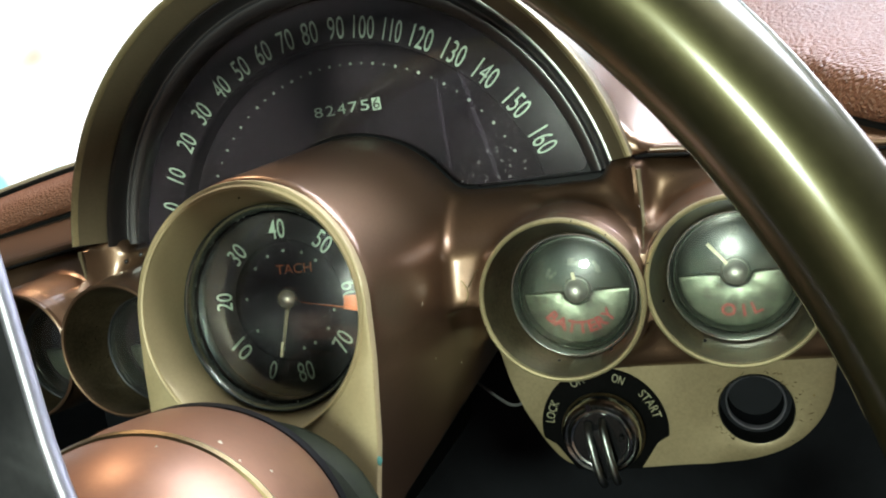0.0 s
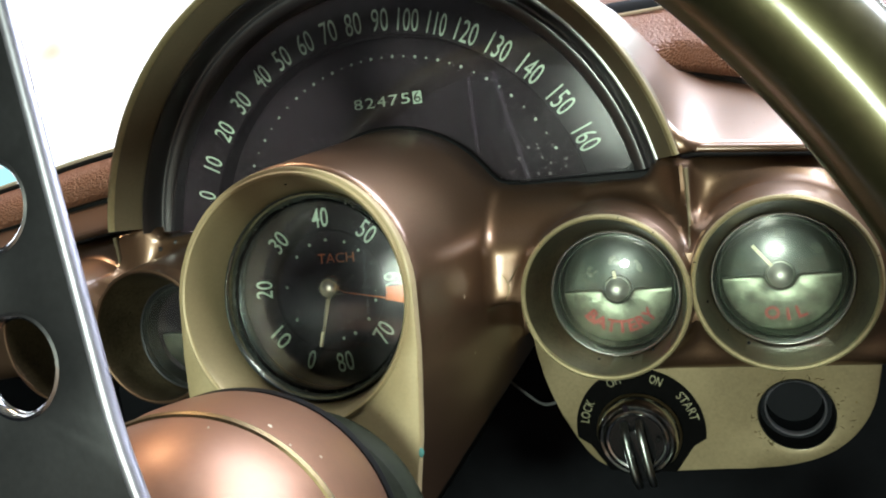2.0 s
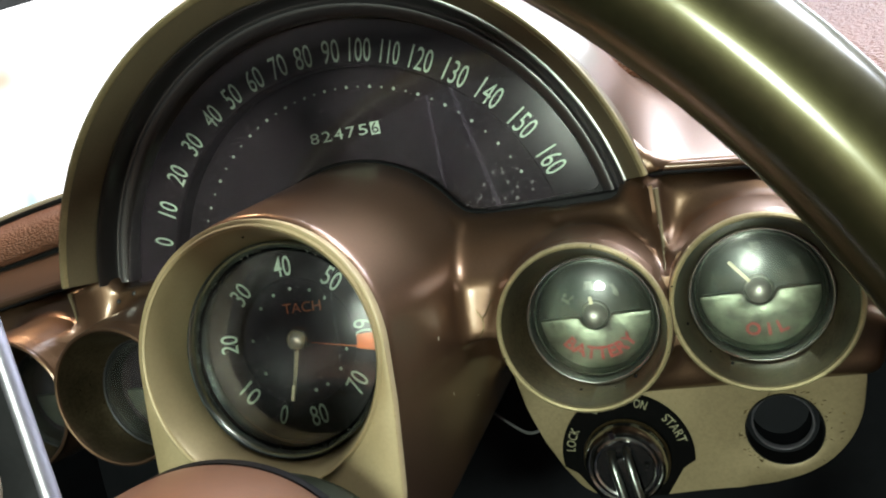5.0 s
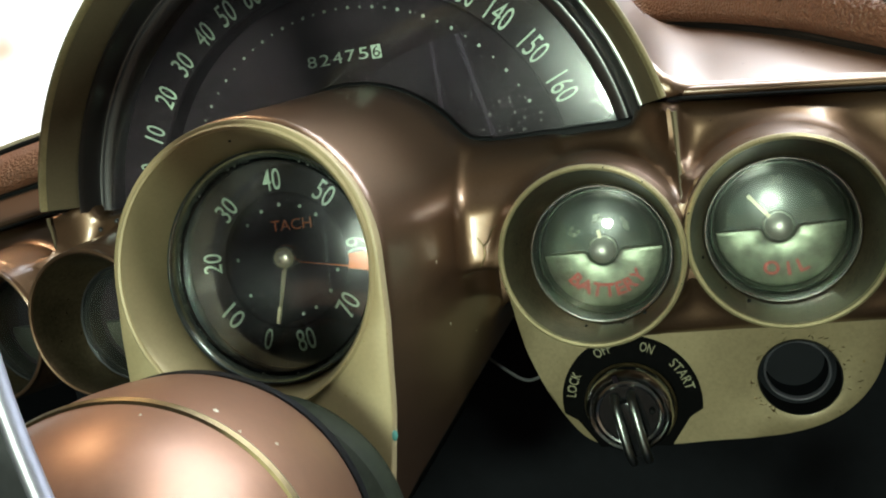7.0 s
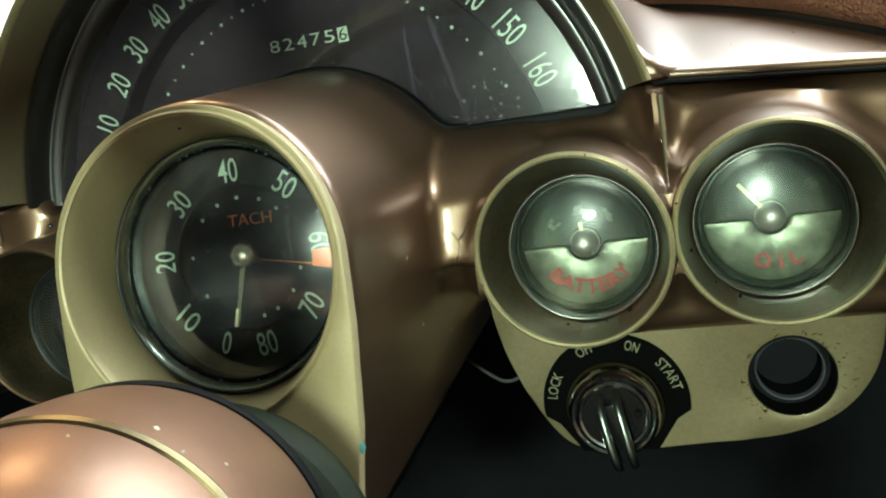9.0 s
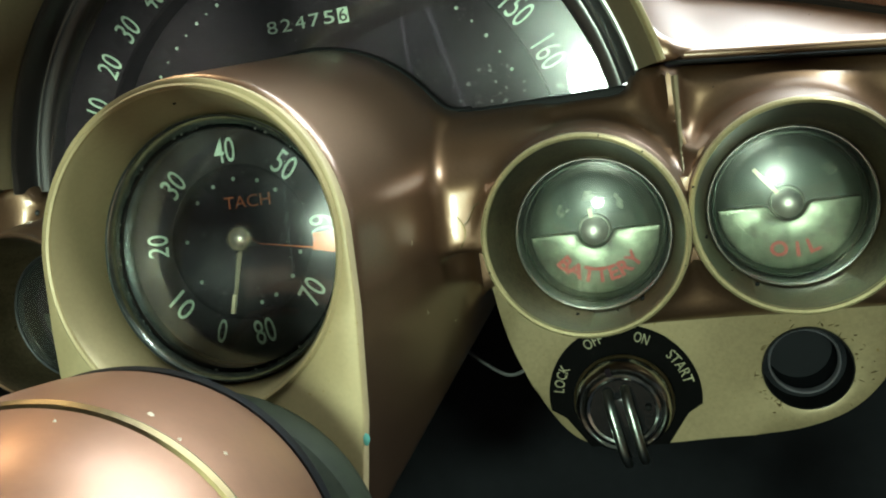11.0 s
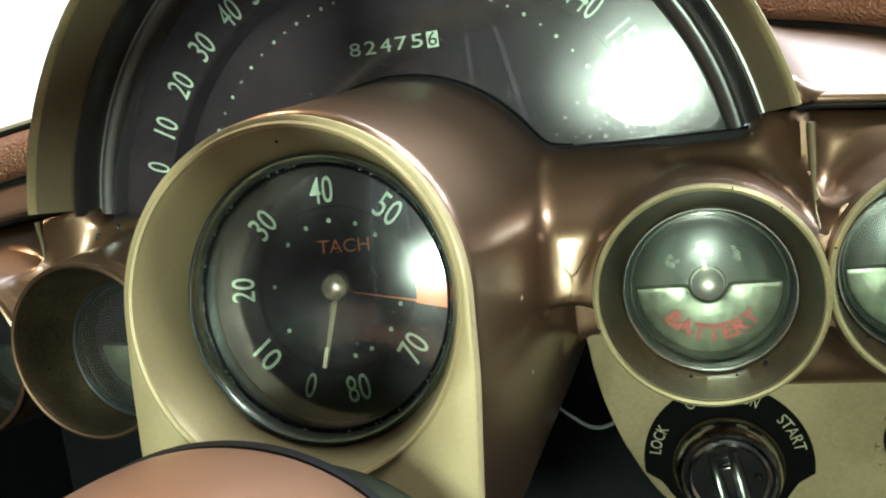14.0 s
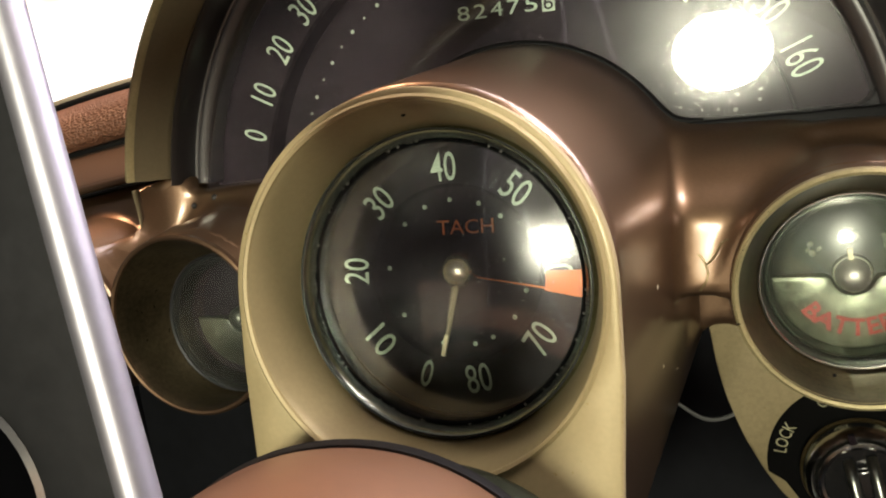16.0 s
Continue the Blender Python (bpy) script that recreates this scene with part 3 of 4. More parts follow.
part("lid", lathe([(0.0, 0.0090), (0.016, 0.0084), (0.0215, 0.0066), (0.0235, 0.0030), (0.0225, -0.004)], Matrix.Translation((0.150, 0.588, pad_top(0.150, 0.588) + 0.003)) @ Matrix.Rotation(radians(12), 4, "X"), 40), CREAM, tin, "cream painted lid")

# ---------------------------------------------------------------- speedometer
speedo = thing("speedometer", "large half-round black speedometer with pale green numerals under a gold arch", "speedometer")
SF = face_frame(*ARCH, -1.06, 1.31)
part("arch", lathe([(0.1378, 0.0020), (0.1378, 0.0124), (0.1384, 0.0133), (0.1462, 0.0262), (0.1470, 0.0268), (0.1475, 0.0262), (0.1476, 0.0020)], SF, 130, -80.5, 77.0, closed=True), ARCH_SHADED, speedo, "gold arch face sloping inward, colour darkened for its shade")
part("arch_lip", lathe([(0.1451, 0.0246), (0.1456, 0.0262), (0.1466, 0.0272), (0.1476, 0.0269), (0.1480, 0.0256), (0.1470, 0.0246)], SF, 130, -80.5, 77.0, closed=True), GOLD_LIP, speedo, "worn gold outer edge")
part("chrome_strip", lathe([(0.1368, 0.0116), (0.1370, 0.0130), (0.1376, 0.0137), (0.1383, 0.0136), (0.1387, 0.0126), (0.1380, 0.0110)], SF, 90, 2, 77.0, closed=True), CHROME_SATIN, speedo, "thin chrome inner edge")
mould = [(0.1378, 0.0112), (0.1374, 0.0120), (0.1368, 0.0122), (0.1363, 0.0116), (0.1358, 0.0095), (0.1350, 0.0060), (0.1342, 0.0026), (0.1334, 0.0009), (0.1326, 0.0006), (0.1318, 0.0014), (0.1312, 0.0022), (0.1304, 0.0023), (0.1294, 0.0020), (0.1284, 0.0016), (0.1273, 0.0010), (0.1264, 0.0003), (0.1258, -0.0010), (0.1257, -0.0110)]
part("surround", lathe(mould + [(0.1378, -0.0110)], SF, 130, -81.6, 78.3, closed=True), MOULDING, speedo, "black moulded inner surround")
part("lower_frame", box((-0.072, 0.3962, 0.8385), (0.0082, 0.4120, 0.8447), 0.0012), BLACK_SATIN, speedo, "black bar below the glass")
fil = [(0.1285, 0.0180), (0.1000, 0.0180), (0.1000, 0.0264)] + [(0.1172 + 0.0050 * math.cos(radians(a)), 0.0316 + 0.0050 * math.sin(radians(a))) for a in range(-90, 21, 7)] + [(0.1262, 0.0360), (0.1285, 0.0300)]
part("corner_fillet", outline(fil, SF, -0.0100, 0.0004, bevel=0.0008), BLACK_SATIN, speedo, "rounded black frame corner")
GF = face_frame(*(SF @ Vector((0, 0.0260, 0.0015))), 4.0, 1.6) @ Matrix.Translation((0, -0.0260, 0))
part("number_ring", lathe([(0.1038, -0.0099), (0.1046, -0.0087), (0.1280, -0.0083)], SF, 96, -110, 110), BLACK_MATT, speedo)
part("dial", lathe([(0.0, -0.0205), (0.1020, -0.0205), (0.1036, -0.0200), (0.1038, -0.0099)], SF, 96, -110, 110), BLACK_MATT, speedo, "recessed matt black dial")
part("glass", lathe([(0.050, -0.0008), (0.1262, -0.0008), (0.1262, 0.0), (0.050, 0.0)], GF, 90, -100, 84, closed=True), GLASS, speedo, "clear glass with dust and scuffs").visible_shadow = False

SPEED_ANGLES = [-71.3, -62.1, -52.1, -42.4, -33.0, -25.0, -17.2, -9.9, -2.8, 4.6, 12.2, 19.9, 27.8, 36.8, 46.2, 56.6, 67.4]


def polar(m, r, a, h, turn=None):
    a_ = radians(a)
    return m @ Matrix.Translation((r * math.sin(a_), r * math.cos(a_), h)) @ Matrix.Rotation(-radians(a if turn is None else turn), 4, "Z")


for i, a in enumerate(SPEED_ANGLES):
    s = str(i * 10)
    lettering("numeral", s, 0.0108, {1: 0.0040, 2: 0.0087, 3: 0.0124}[len(s)] - 0.0016 * s.count("1"), polar(SF, 0.1111, a, -0.0081), DIGIT, speedo, bold=-0.002)
for i, a in enumerate(SPEED_ANGLES):
    part("dial_dot", lathe([(0.0, 0.0005), (0.0006, 0.0004), (0.0008, 0.0)], polar(SF, 0.0941, a * 0.965 + 0.5, -0.0205), 10), DIGIT, speedo)
    if i < 16:
        b = (a + SPEED_ANGLES[i + 1]) / 2 * 0.965 + 0.5
        part("dial_dot", lathe([(0.0, 0.0005), (0.0004, 0.0004), (0.0005, 0.0)], polar(SF, 0.0941, b, -0.0205), 8), DIGIT, speedo)
# odometer drums
for i, ch in enumerate("82475"):
    lettering("odometer_digit", ch, 0.0052, 0.0048, SF @ Matrix.Translation((-0.0140 + 0.00655 * i, 0.0724, -0.0200)), DIGIT, speedo)
part("odometer_drum", box((-0.0024, -0.0032, 0), (0.0022, 0.0030, 0.0005)), DIGIT, speedo, "pale tenths drum").matrix_world = SF @ Matrix.Translation((-0.0140 + 0.00655 * 5, 0.0722, -0.0201))
lettering("odometer_digit", "6", 0.0052, 0.0036, SF @ Matrix.Translation((-0.0140 + 0.00655 * 5, 0.0722, -0.0193)), BLACK_MATT, speedo)
# scuffs inside the dial
random.seed(4)
dust = bmesh.new()
for i in range(90):
    a, r, s = random.uniform(15, 75), random.uniform(0.06, 0.098), random.uniform(0.0001, 0.00035)
    if i % 3 == 0:
        a = random.uniform(-60, 20)
    bmesh.ops.create_icosphere(dust, subdivisions=1, radius=s, matrix=polar(GF, r, a, -0.0009))
for i in range(22):
    r = random.uniform(0.0003, 0.0009)
    bmesh.ops.create_icosphere(dust, subdivisions=1, radius=r, matrix=polar(SF, random.uniform(0.062, 0.096), random.gauss(67, 4), -0.0203) @ Matrix.Diagonal((1, random.uniform(0.4, 1.6), 0.25, 1)))
tagged(part("dust", dust, mat("dust", (0.16, 0.16, 0.15), 0.9), speedo, "specks of dust"), kind="stuff")

# ---------------------------------------------------------------- tachometer
tach = thing("tachometer", "round black tachometer in a gold bezel plate on the steering pod", "tachometer")
TF = face_frame(POD_X, 0.2900, POD_Z, POD_TILT)
pl = [(-0.0425, -0.118), (-0.0440, -0.085), (-0.0478, -0.050), (-0.0497, -0.020)] + [(0.0500 * math.sin(radians(a)), 0.0500 * math.cos(radians(a))) for a in range(-90, 91, 4)] + [(0.0502, -0.020), (0.0487, -0.050), (0.0440, -0.085), (0.0400, -0.118)]
part("bezel_plate", outline(pl, TF, -0.003, 0.0010, holes=[ring_pts(0, 0, 0.0476, 96)], bevel=0.0006), GOLD, tach, "gold-beige painted bezel plate")
part("bezel_lip", lathe([(0.0466, 0.0004), (0.0468, 0.0014), (0.0476, 0.0018), (0.0484, 0.0012), (0.0484, 0.0002)], TF, 128, closed=True), GOLD, tach, "light worn rim")
part("funnel", lathe([(0.0470, 0.0012), (0.0454, -0.0015), (0.0422, -0.0186), (0.0418, -0.0215)], TF, 128), FUNNEL_SHADED, tach, "gold conical recess, colour darkened for its shade")
part("lens_ring", lathe([(0.0420, -0.0220), (0.0417, -0.0184), (0.0412, -0.0173), (0.0406, -0.0170), (0.0399, -0.0176), (0.0390, -0.0196), (0.0386, -0.0208)], TF, 128), LENS_RING, tach, "dark polished lens ring")
part("inner_wall", lathe([(0.0387, -0.0206), (0.0384, -0.0212), (0.0380, -0.0206), (0.0376, -0.0212), (0.0380, -0.0240), (0.0390, -0.0300)], TF, 128), BLACK, tach, "black grooved inner wall")
part("chrome_line", lathe([(0.0408, -0.0173), (0.0410, -0.0167), (0.0413, -0.0169), (0.0412, -0.0177)], TF, 128, closed=True), STEEL, tach)
DT = TF @ Matrix.Translation((0.0003, 0.0016, -0.0300))
part("dial", lathe([(0.0, -0.0016), (0.0235, -0.0016), (0.0245, -0.0010), (0.0250, 0.0), (0.0392, 0.0014)], DT, 96), BLACK_MATT, tach, "matt black dial with a recessed centre")
dome = [(r, -0.0176 - 0.0036 * (r / 0.0380) ** 2) for r in (0.0380, 0.034, 0.029, 0.024, 0.018, 0.012, 0.006, 0.0)]
dome2 = [(r, h - 0.0012) for r, h in reversed(dome)]
part("lens", lathe(dome + dome2, TF, 72, closed=True), GLASS_SMUDGED, tach, "domed smudged lens").visible_shadow = False
# numerals: outward-facing tops above, inward below
for s, a, inward in (("0", -161, 1), ("10", -129, 1), ("20", -87, 0), ("30", -45, 0), ("40", -2, 0), ("50", 41, 0), ("60", 86, 0), ("70", 127, 1), ("80", 169, 1)):
    lettering("numeral", s, 0.0080, 0.0033 if len(s) == 1 else 0.0074, polar(DT, 0.0296, a, 0.0013, a + 180 if inward else a), DIGIT, tach, bold=0.002)
lettering("caption", "TACH", 0.0040, 0.0165, DT @ Matrix.Translation((0.0035, 0.0128, -0.0012)), FADED, tach)
part("redline_block", lathe([(0.0262, 0.0012), (0.0262, 0.0016), (0.0375, 0.0022), (0.0375, 0.0014)], DT, 8, 89.5, 101.0, closed=True), ORANGE, tach, "orange redline block")
part("redline_mark", lathe([(0.006, 0.0008), (0.0275, 0.0014), (0.0275, 0.0010)], DT, 1, 99.0, 100.0, closed=True), ORANGE, tach, "thin red line")
for a in (-165, -125, -85, -46, -24, -2, 22, 42, 105, 128, 152, 168):
    part("dial_dot", lathe([(0.0, 0.0004), (0.0005, 0.0003), (0.0007, 0.0)], polar(DT, 0.0205, a, -0.0016), 10), DIGIT, tach)
HT = DT @ Matrix.Translation((0.0022, 0.0010, 0.0))
nd = bmesh.new()
vs = [nd.verts.new(HT @ Vector(c)) for c in ((-0.0011, 0, 0.0035), (0.0011, 0, 0.0035), (0.0005, -0.0236, 0.0035), (-0.0005, -0.0236, 0.0035), (0, 0, 0.0046), (0, -0.0236, 0.0041))]
for f in ((0, 4, 5, 3), (4, 1, 2, 5), (0, 3, 2, 1), (3, 5, 2), (0, 1, 4)):
    nd.faces.new([vs[i] for i in f])
bmesh.ops.rotate(nd, cent=HT.translation, matrix=Matrix.Rotation(radians(-13), 3, DT.to_3x3() @ Vector((0, 0, 1))), verts=nd.verts)
part("needle", nd, NEEDLE, tach, "dull brass pointer at rest near zero", False)
tip = box((-0.00055, -0.0240, 0.0036), (0.00055, -0.0180, 0.0046))
tip.transform(HT @ Matrix.Rotation(radians(-13), 4, "Z"))
part("needle_tip", tip, CREAM, tach, "cream pointer tip", False)
part("hub_cap", lathe([(0.0, 0.0070), (0.0018, 0.0068), (0.0034, 0.0061), (0.0046, 0.0046), (0.0052, 0.002), (0.0052, -0.0016)], HT, 32), STEEL_BRIGHT, tach, "domed bright metal hub")

random.seed(9)
motes = bmesh.new()
for i in range(110):
    a, r = random.uniform(0, 360), 0.037 * math.sqrt(random.random())
    if i % 2:
        a, r = random.gauss(75, 45), random.uniform(0.006, 0.034)
    bmesh.ops.create_icosphere(motes, subdivisions=1, radius=random.uniform(0.00006, 0.00024), matrix=polar(TF, r, a, -0.0175 - 0.0036 * (r / 0.038) ** 2))
for i in range(60):
    a = random.uniform(0, 360)
    bmesh.ops.create_icosphere(motes, subdivisions=1, radius=random.uniform(0.0001, 0.00028), matrix=polar(TF, 0.0385, a, -0.0205))
tagged(part("dust", motes, mat("lens_dust", (0.34, 0.34, 0.31), 0.9), tach, "specks of dust"), kind="stuff")

# ---------------------------------------------------------------- small gauges
def half_plate(radius, notch):
    """Lower half disc whose straight edge dips round the hub."""
    pts = [(-radius, 0.0), (-notch - 0.0022, 0.0), (-notch - 0.0008, -0.0005)]
    pts += [(notch * math.sin(radians(a)), notch * math.cos(radians(a))) for a in range(-102, -258, -12)]
    pts += [(notch + 0.0008, -0.0005), (notch + 0.0022, 0.0), (radius, 0.0)]
    return pts + [(radius * math.cos(radians(a)), -radius * math.sin(radians(a))) for a in range(5, 178, 5)]


def gauge(name, caption, x, y, z, shift, dy, mark, reach, faces, label):
    g = thing(name, label, "gauge", group="small round dash gauges")
    m = face_frame(x, y, z, 0)
    part("rim_lip", lathe([(0.0319, 0.0), (0.0322, 0.0012), (0.0330, 0.0016), (0.0338, 0.0010), (0.0341, -0.0010), (0.0336, -0.0025)], m, 96), GOLD_LIP, g, "worn gold rim")
    part("sleeve", lathe([(0.0337, 0.0), (0.0342, -0.002), (0.0352, -0.010), (0.0358, -0.014), (0.0366, -0.030), (0.0370, -0.042)], m, 96), BRONZE, g)
    c = m @ Matrix.Translation((shift, -0.0037, -dy))
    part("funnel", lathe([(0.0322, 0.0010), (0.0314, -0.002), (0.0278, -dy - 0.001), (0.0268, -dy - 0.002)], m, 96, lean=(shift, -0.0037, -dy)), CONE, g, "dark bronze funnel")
    part("lens_ring", lathe([(0.0284, -0.003), (0.0276, -0.0008), (0.0270, 0.0), (0.0264, -0.0005), (0.0261, -0.003), (0.0258, -0.007)], c, 96), POLISHED, g, "dark lens ring")
    part("ring_line", lathe([(0.0266, 0.0), (0.0268, 0.0005), (0.0271, 0.0005), (0.0272, -0.0001)], c, 96), CHROME, g, "thin bright line")
    part("inner_ring", lathe([(0.0258, -0.0066), (0.0250, -0.0052), (0.0244, -0.0050), (0.0239, -0.0060), (0.0237, -0.0090)], c, 96), DIAL_GREY, g, "raised grey-green ring round the dial")
    part("dial", lathe([(0.0, -0.0122), (0.010, -0.0121), (0.0185, -0.0116), (0.0222, -0.0104), (0.0240, -0.0080)], c, 72), DIAL_GREY, g, "grey-green dial")
    part("lower_plate", outline(half_plate(0.0234, 0.0060), c, -0.0120, -0.0082, bevel=0.0012), SILVER, g, "silver lower half plate notched round the hub")
    part("hub_seat", lathe([(0.0, -0.0104), (0.0056, -0.0106), (0.0060, -0.0120)], c, 40), SILVER, g, "dark seat of the hub")
    part("hub_cap", lathe([(0.0, -0.0034), (0.0020, -0.0037), (0.0038, -0.0048), (0.0048, -0.0066), (0.0051, -0.0110)], c, 32), HUB, g, "domed metal hub")
    lettering("caption", caption, 0.0056, 0.0320 if len(caption) > 5 else 0.0160, c @ Matrix.Translation((0.0008, -0.0163, -0.0077)), RED, g, bend=-0.0170, bold=0.028)
    part("needle", box((-0.0007, 0.0045, -0.0096), (0.0007, reach, -0.0088)), CREAM, g, "cream pointer", False).matrix_world = c @ Matrix.Rotation(radians(mark), 4, "Z")
    rnd = random.Random(len(caption))
    for t, a in faces:
        if t:
            lettering("numeral", t, 0.0036, 0.0044, polar(c, 0.0178, a, -0.0112), WORN, g)
        else:
            blot = bmesh.new()
            for k in range(5):
                bmesh.ops.create_icosphere(blot, subdivisions=2, radius=rnd.uniform(0.0007, 0.0016), matrix=polar(c, 0.0135 + rnd.uniform(-0.002, 0.002), a + rnd.uniform(-9, 9), -0.0119) @ Matrix.Diagonal((1, rnd.uniform(0.6, 1.3), 0.15, 1)))
            part("worn_mark", blot, WORN, g, "flaking cream mark")
    dm = [(r, -0.0008 + 0.0046 * (1 - (r / 0.0262) ** 2)) for r in (0.0262, 0.0240, 0.021, 0.017, 0.013, 0.009, 0.0045, 0.0)]
    part("lens", lathe(dm + [(r, h - 0.0010) for r, h in reversed(dm)], c, 64, closed=True), GLASS_GREEN, g, "domed glass lens").visible_shadow = False
    return g


gauge("battery_gauge", "BATTERY", *GAUGES[0], 0.0006, 0.0240, 6, 0.0082, (("", -52), ("", -4), ("", 44)), "round battery gauge with red lettering in a dark funnel")
gauge("oil_gauge", "O I L", *GAUGES[1], 0.0, 0.0265, 38, 0.0165, (("30", 2), ("60", 55)), "round oil gauge with red lettering in a dark funnel")


# plate, dial and rings coloured darker than the other gauges, for shade
def plain_gauge(name, x, y, z, dy, label):
    g = thing(name, label, "gauge", group="small round dash gauges")
    m = face_frame(x, y, z, 0)
    part("rim_lip", lathe([(0.0319, 0.0), (0.0322, 0.0010), (0.0330, 0.0013), (0.0338, 0.0008), (0.0341, -0.0010), (0.0336, -0.0025)], m, 96), BRONZE, g, "bronze rim")
    part("sleeve", lathe([(0.0337, 0.0), (0.0342, -0.002), (0.0352, -0.010), (0.0358, -0.014), (0.0366, -0.030), (0.0370, -0.042)], m, 96), BRONZE, g)
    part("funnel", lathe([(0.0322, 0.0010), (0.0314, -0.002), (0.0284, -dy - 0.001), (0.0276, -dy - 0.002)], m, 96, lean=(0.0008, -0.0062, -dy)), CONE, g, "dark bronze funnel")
    c = m @ Matrix.Translation((0.0008, -0.0062, -dy))
    part("lens_ring", lathe([(0.0290, -0.003), (0.0282, -0.0008), (0.0276, 0.0), (0.0270, -0.0005), (0.0266, -0.003), (0.0262, -0.0050)], c, 96), STEEL, g, "dark lens ring")
    part("inner_ring", lathe([(0.0264, -0.0046), (0.0256, -0.0036), (0.0250, -0.0040), (0.0246, -0.0064), (0.0240, -0.0056), (0.0234, -0.0062), (0.0230, -0.0090)], c, 96), BLACK, g, "stepped dark ring round the dial")
    part("dial", lathe([(0.0, -0.0120), (0.0185, -0.0116), (0.0240, -0.0080)], c, 72), BLACK_MATT, g, "dark dial")
    part("lower_plate", outline(half_plate(0.0205, 0.0060), c, -0.0120, -0.0082, bevel=0.0009), SHADED_PLATE, g, "lower half plate, coloured dark for its shade")
    part("hub_cap", lathe([(0.0, -0.0040), (0.0018, -0.0043), (0.0034, -0.0053), (0.0042, -0.0068), (0.0045, -0.0110)], c, 32), SHADED_PLATE, g, "domed metal hub")
    dm = [(r, -0.0008 + 0.0046 * (1 - (r / 0.0268) ** 2)) for r in (0.0268, 0.0240, 0.021, 0.017, 0.013, 0.009, 0.0045, 0.0)]
    part("lens", lathe(dm + [(r, h - 0.0010) for r, h in reversed(dm)], c, 64, closed=True), GLASS_GREEN, g, "domed glass lens").visible_shadow = False
    return g


plain_gauge("temperature_gauge", *GAUGES[2], 0.0225, "round gauge half hidden behind the tachometer pod")
plain_gauge("fuel_gauge", *GAUGES[3], 0.0262, "round gauge behind the steering wheel spoke")

# ---------------------------------------------------------------- ignition panel
panel = thing("switch_panel", "gold-beige painted switch panel hanging below the gauges", "switch panel")
PF = face_frame(0, 0.3950, 0, 0)
pts = rounded([(-0.0545, 0.795), (-0.0560, 0.770), (-0.0505, 0.745), (-0.0396, 0.7205), (-0.0270, 0.7075), (-0.0050, 0.7058), (0.0220, 0.7075), (0.0514, 0.7096), (0.0720, 0.7175), (0.0855, 0.7335), (0.0905, 0.7560), (0.0905, 0.785), (0.06, 0.797), (0.0, 0.798)], 6)
part("plate", outline(pts, PF, -0.003, 0.0, holes=[ring_pts(0.0566, 0.7333, 0.0157, 40)], bevel=0.0008), GOLD_SHADED, panel, "gold-beige painted plate with worn edges")

socket = thing("lighter_socket", "empty black lighter socket with a chrome inner ring", "lighter socket")
LF = face_frame(0.0566, 0.3950, 0.7333, 0)
part("hole_edge", lathe([(0.0158, 0.0006), (0.0152, 0.0008), (0.0150, -0.002), (0.0149, -0.012)], LF, 48), RUBBER, socket)
part("barrel", lathe([(0.0150, -0.010), (0.0128, -0.011), (0.0122, -0.024), (0.0, -0.024)], LF, 48), TRIM_DARK, socket, "black barrel")
part("inner_ring", lathe([(0.0129, -0.0090), (0.0128, -0.0078), (0.0125, -0.0074), (0.0121, -0.0078), (0.0120, -0.011)], LF, 48), SATIN, socket, "chrome ring")

ign = thing("ignition_switch", "black ignition switch plate with chrome barrel and twin-bladed lever", "ignition switch")
IF = face_frame(-0.0103, 0.3950, 0.7262, 0)
crescent = ring_pts(0, 0, 0.0292, 44, -98, 98) + [(0.0235, -0.0075), (0.0150, -0.0200), (-0.0150, -0.0200), (-0.0235, -0.0075)]
part("legend_plate", outline(crescent, IF, 0.0003, 0.0014, bevel=0.0004), SOOT, ign, "black legend plate")
for s, a, w in (("LOCK", -69, 0.0112), ("OFF", -22, 0.0075), ("ON", 21, 0.0056), ("START", 63, 0.0140)):
    lettering("legend", s, 0.0041, w, polar(IF, 0.0253, a, 0.0016), LEGEND, ign, bend=0.0253)
part("bezel", lathe([(0.0182, 0.0010), (0.0186, 0.0040), (0.0180, 0.0100), (0.0172, 0.0128), (0.0160, 0.0140), (0.0150, 0.0134), (0.0146, 0.0090)], IF, 64), CHROME, ign, "chrome barrel with worn brassy edge")
part("barrel_lip", lathe([(0.0186, 0.0050), (0.0190, 0.0058), (0.0187, 0.0068), (0.0183, 0.0060)], IF, 64, closed=True), RIDGE, ign)
part("rotor", lathe([(0.0, 0.0138), (0.0118, 0.0138), (0.0126, 0.0130), (0.0147, 0.0085)], IF, 48), BLACK, ign, "glossy black rotor face")
part("rotor_ring", lathe([(0.0118, 0.0134), (0.0122, 0.0146), (0.0131, 0.0150), (0.0140, 0.0144), (0.0144, 0.0128), (0.0146, 0.0090)], IF, 64), CHROME, ign, "worn chrome ring")
part("index_notch", box((-0.0010, 0.0132, 0.0118), (0.0010, 0.0170, 0.0145)), BLACK_MATT, ign).matrix_world = IF @ Matrix.Rotation(radians(14), 4, "Z")
lev = IF @ Matrix.Rotation(radians(11), 4, "Z")
for sx in (-0.0034, 0.0034):
    p = smooth_path([(sx, 0.0085, 0.0140), (sx, 0.004, 0.0185), (sx * 1.0, -0.006, 0.0215), (sx * 0.95, -0.0145, 0.0222), (sx * 0.9, -0.0185, 0.0200)], 6)
    part("blade", tube([lev @ q for q in p], 0.0018, 12), POLISHED, ign, "rounded chrome blade")
part("blade_web", box((-0.0030, -0.0175, 0.0145), (0.0030, 0.0060, 0.0180), 0.0006), BLACK, ign).matrix_world = lev
